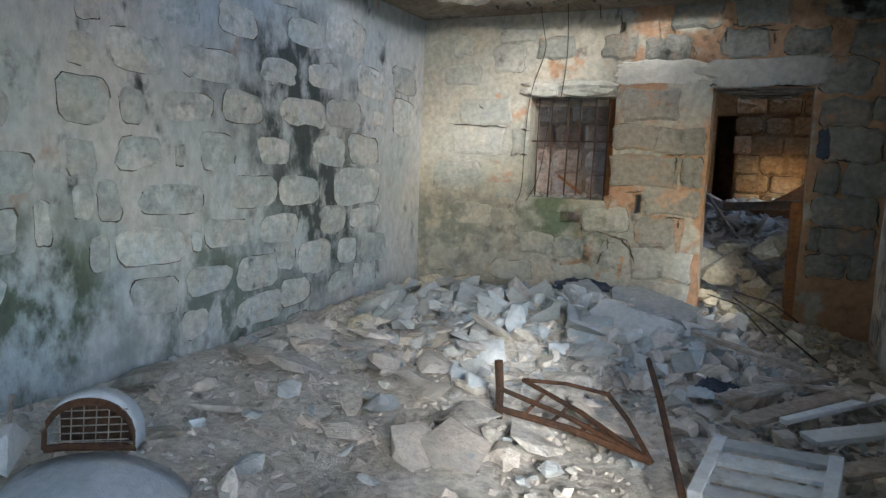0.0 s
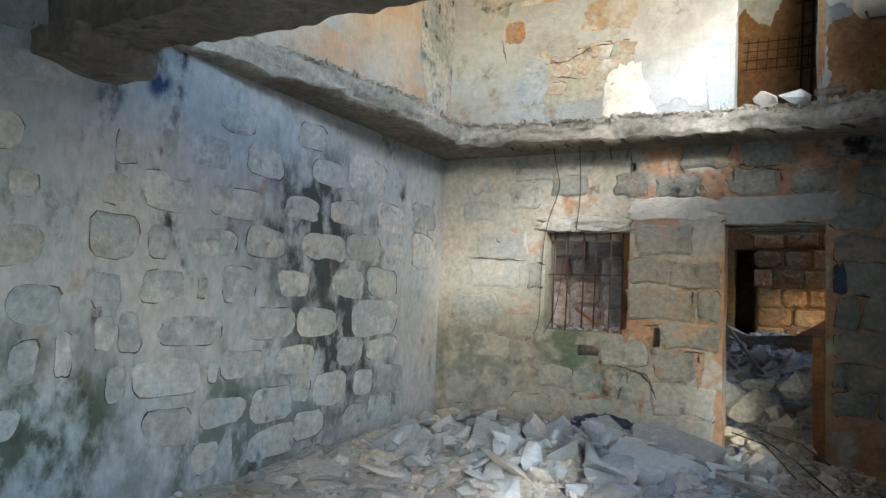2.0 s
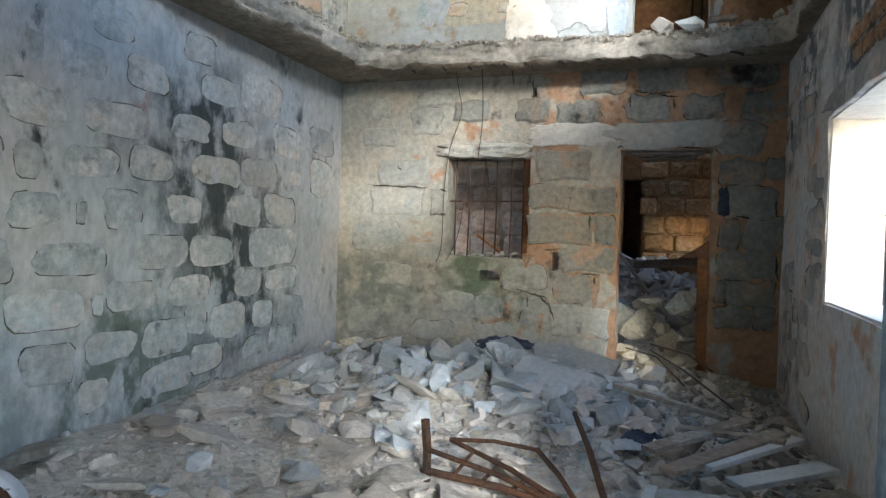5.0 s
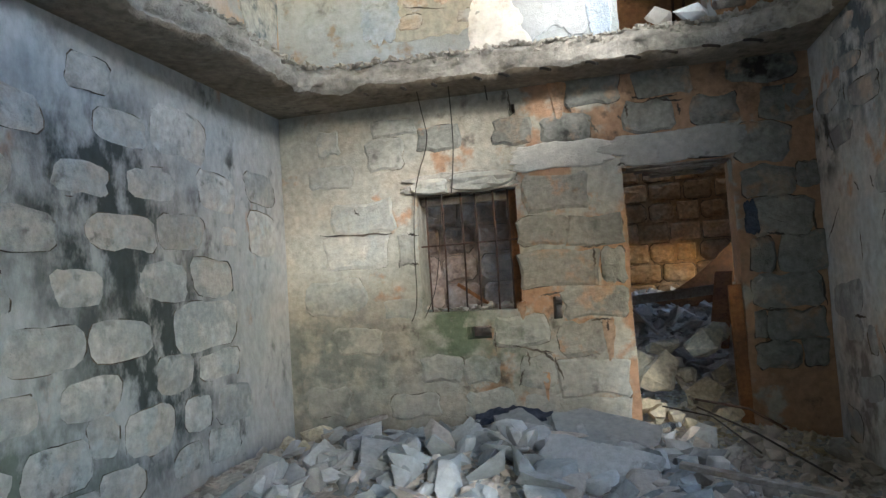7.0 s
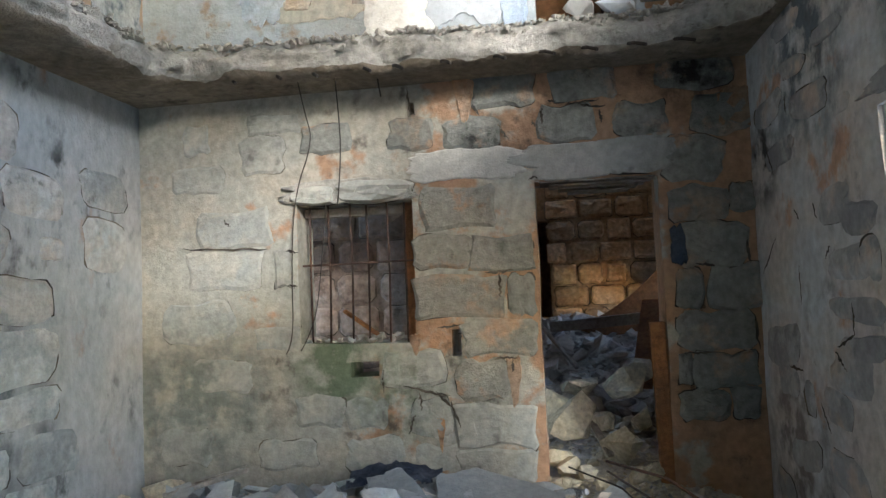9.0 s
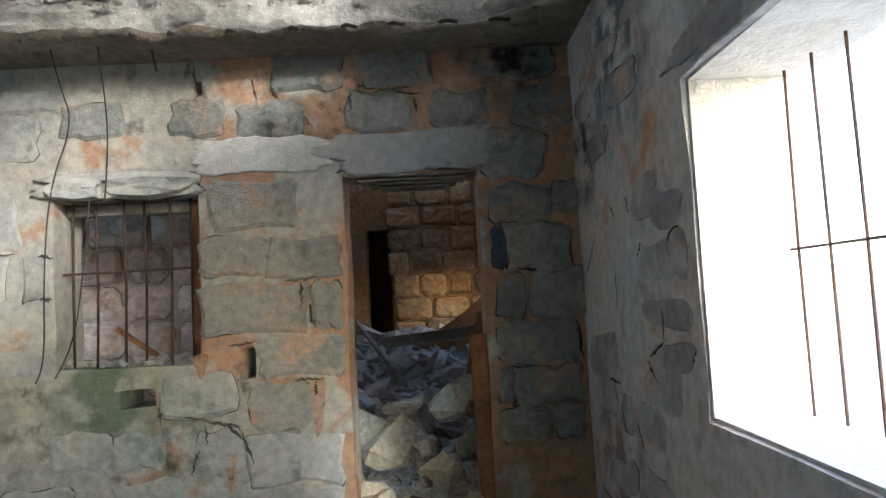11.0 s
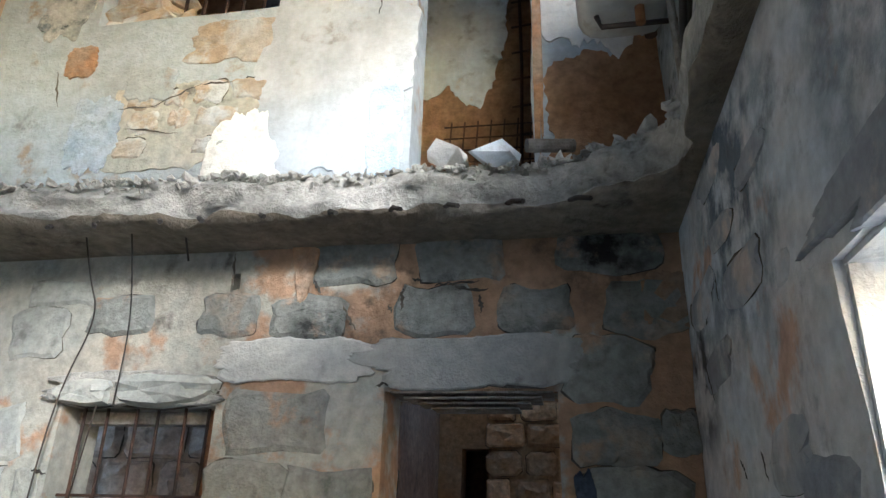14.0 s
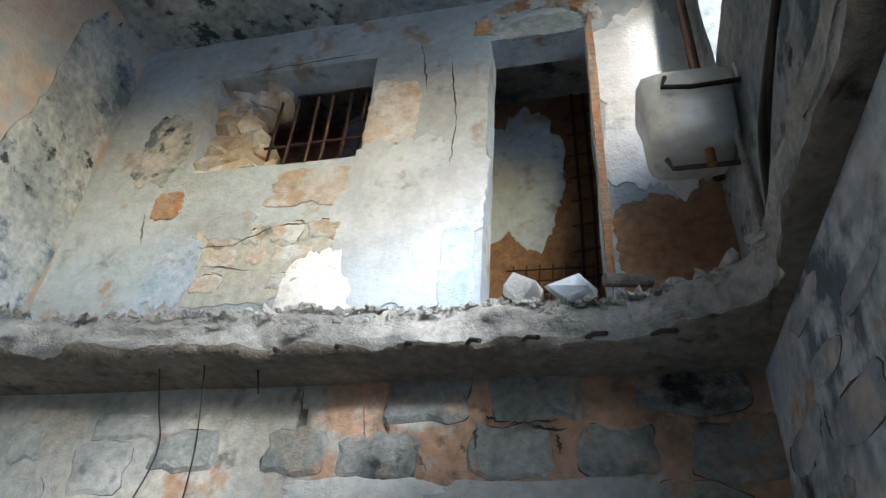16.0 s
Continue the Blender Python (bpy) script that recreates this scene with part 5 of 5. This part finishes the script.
LEFT_LOW = ((2.75, 0.80, 0.09, 0.13), (2.40, 0.80, 0.50, 0.23), (2.05, 0.79, 0.13, 0.21), (3.64, 0.62, 0.22, 0.23), (4.48, 0.58, 0.30, 0.22), (4.91, 0.57, 0.49, 0.26), (4.01, 0.57, 0.45, 0.26), (2.87, 0.53, 0.39, 0.21), (3.33, 0.52, 0.42, 0.26), (2.42, 0.49, 0.34, 0.23), (4.76, 0.32, 0.37, 0.23), (3.76, 0.32, 0.34, 0.22), (4.36, 0.31, 0.29, 0.19), (2.74, 0.26, 0.25, 0.19), (2.93, 0.26, 0.08, 0.18), (3.36, 0.25, 0.51, 0.22), (3.84, 0.06, 0.34, 0.15), (3.56, -0.00, 0.31, 0.17), (4.32, -0.01, 0.56, 0.19))
RIGHT = ((4.64, 1.74, 0.36, 0.16), (4.16, 1.66, 0.34, 0.13), (4.50, 1.48, 0.49, 0.14), (4.03, 1.47, 0.12, 0.14), (4.23, 1.28, 0.48, 0.12), (4.39, 1.12, 0.44, 0.11), (4.87, 2.26, 0.50, 0.14), (5.45, 2.36, 0.42, 0.17), (4.25, 1.50, 0.16, 0.14), (4.57, 1.01, 0.44, 0.21), (5.30, 2.09, 0.48, 0.14), (5.45, 1.04, 0.53, 0.24), (4.45, 2.15, 0.15, 0.09))


def lay_back():
    rng = random.Random(33)
    for rows, mat, proud, dirt in ((UNDER_SLAB, M_BLOCK, 0.014, 0.22), (WASHED, M_WASH, 0.006, 0.0), (MIDDLE, M_WASH, 0.012, 0.12), (BY_DOOR, M_BLOCK, 0.018, 0.4)):
        for x, z, w, h in rows:
            dark = mat is M_WASH and x > 0.7 and z > 0.8
            set_stone("block", wall_back, M_BLOCK if dark else mat, pose(x, YB - 0.004, z, 0, rng.uniform(-1.2, 1.2), 0), w * 1.06, h * 1.07, rng, proud=proud * rng.uniform(0.8, 1.2), power=9, jag=0.09, dirt=dirt)
    for x, z, w, h in ((-0.98, 2.25, 0.4, 0.2), (-0.35, 0.35, 0.4, 0.2), (0.2, 0.62, 0.3, 0.2), (0.25, 0.36, 0.4, 0.22), (-1.1, 0.4, 0.4, 0.24), (0.68, 0.32, 0.3, 0.2)):
        set_stone("block", wall_back, M_WASH, pose(x, YB - 0.003, z, 0, rng.uniform(-1.5, 1.5), 0), w, h, rng, proud=0.005, power=9, jag=0.12, dirt=0.1)


def lay_left():
    rng = random.Random(47)
    for y, z, w, h in LEFT_HIGH + LEFT_MIDDLE + LEFT_LOW:
        m = pose(XL + 0.003, y, z, 0, 0, 90) @ pose(0, 0, 0, 0, rng.uniform(-3, 3), 0)
        set_stone("stone", wall_left, M_LSTONE, m, w, h, rng, proud=rng.uniform(0.004, 0.011), power=rng.uniform(4.2, 5.8), jag=0.035, dirt=rng.uniform(0.12, 0.55))


def lay_right():
    rng = random.Random(59)
    for y, z, w, h in RIGHT:
        if RWIN[2] - 0.1 < z < RWIN[3] + 0.1:
            y = max(y, RWIN[1] + 0.08 + w / 2)
        set_stone("stone", wall_right, M_RSTONE, pose(XR - 0.003, y, z, 0, 0, -90) @ pose(0, 0, 0, 0, rng.uniform(-4, 4), 0), w, h, rng, proud=0.005, power=4.4, jag=0.06, dirt=rng.uniform(-0.4, 0.15))


def lay_rubble(wall_ob, mat, at, turn, u0, u1, z0, z1, pitch, wide, gap, holes, seed, power=4.3, proud=0.008, jag=0.04, dirt=(-0.2, 0.35), skip=0.04):
    rng = random.Random(seed)
    z = z0
    while z < z1:
        h0 = pitch * rng.uniform(0.92, 1.08)
        u = u0 + rng.uniform(0, 0.2)
        while u < u1:
            w = rng.uniform(*wide)
            if rng.random() < 0.25:
                w *= rng.uniform(0.25, 0.5)
            h = (h0 - rng.uniform(*gap)) * rng.uniform(0.8, 1.05)
            if not hits(u - 0.02, u + w + 0.02, z, z + h, holes) and u + w < u1 + 0.05 and rng.random() > skip:
                y, zz = u + w / 2, z + h0 / 2 + rng.uniform(-0.025, 0.025)
                m = pose(at, y, zz, 0, 0, turn) @ pose(0, 0, 0, 0, rng.uniform(-5, 5), 0)
                set_stone("stone", wall_ob, mat, m, w, h, rng, proud=proud * rng.uniform(0.5, 1.4), power=power + rng.uniform(-0.9, 1.2), jag=jag, dirt=rng.uniform(*dirt))
            u += w + rng.uniform(*gap)
        z += h0


lay_back()
rng = random.Random(77)
for x, z, w, h in ((0.30, 2.10, 0.56, 0.15), (-0.12, 2.09, 0.34, 0.12)):
    set_stone("lintel_stone", wall_back, M_WASH, pose(x, YB - 0.012, z, 0, rng.uniform(-3, 3), 0), w, h, rng, proud=0.05, power=4, jag=0.07, dirt=0.0)
lay_left()
lay_right()
lay_rubble(wall_left, M_LSTONE, XL + 0.003, 90, 0.4, 1.8, -0.05, 2.75, 0.29, (0.24, 0.46), (0.05, 0.12), (), 41)
lay_rubble(wall_right, M_RSTONE, XR - 0.003, -90, 4.45, 5.7, 0.05, 0.85, 0.3, (0.24, 0.40), (0.08, 0.16), (), 52, power=4.2, proud=0.004, jag=0.07, dirt=(-0.4, 0.1), skip=0.3)
lay_rubble(wall_right, M_RSTONE, XR - 0.003, -90, 4.4, 5.7, 2.4, 2.78, 0.2, (0.24, 0.40), (0.05, 0.12), (), 54, power=4.2, proud=0.004, jag=0.07, dirt=(-0.4, 0.1), skip=0.2)


def lay_far():
    rng = random.Random(61)
    z = 0.9
    while z < 2.7:
        x = 1.46 + rng.uniform(-0.1, 0.02)
        while x < 2.75:
            w = rng.uniform(0.26, 0.44)
            set_stone("block", far, M_FAR, pose(x + w / 2, 9.295, z + 0.125, 0, rng.uniform(-2, 2), 0), w - rng.uniform(0.02, 0.06), 0.25 - rng.uniform(0.015, 0.05), rng, proud=0.04, power=7, jag=0.02)
            x += w
        z += 0.25
    back = bpy.data.objects["wall_window_back"]
    z = 0.8
    while z < 2.6:
        x = -0.9 + rng.uniform(-0.2, 0)
        while x < 0.9:
            w = rng.uniform(0.28, 0.5)
            set_stone("block", back, M_WBACK, pose(x + w / 2, 6.745, z + 0.13, 0, rng.uniform(-2, 2), 0), w - rng.uniform(0.02, 0.05), 0.26 - rng.uniform(0.015, 0.04), rng, proud=0.035, power=7, jag=0.02)
            x += w
        z += 0.26


lay_far()
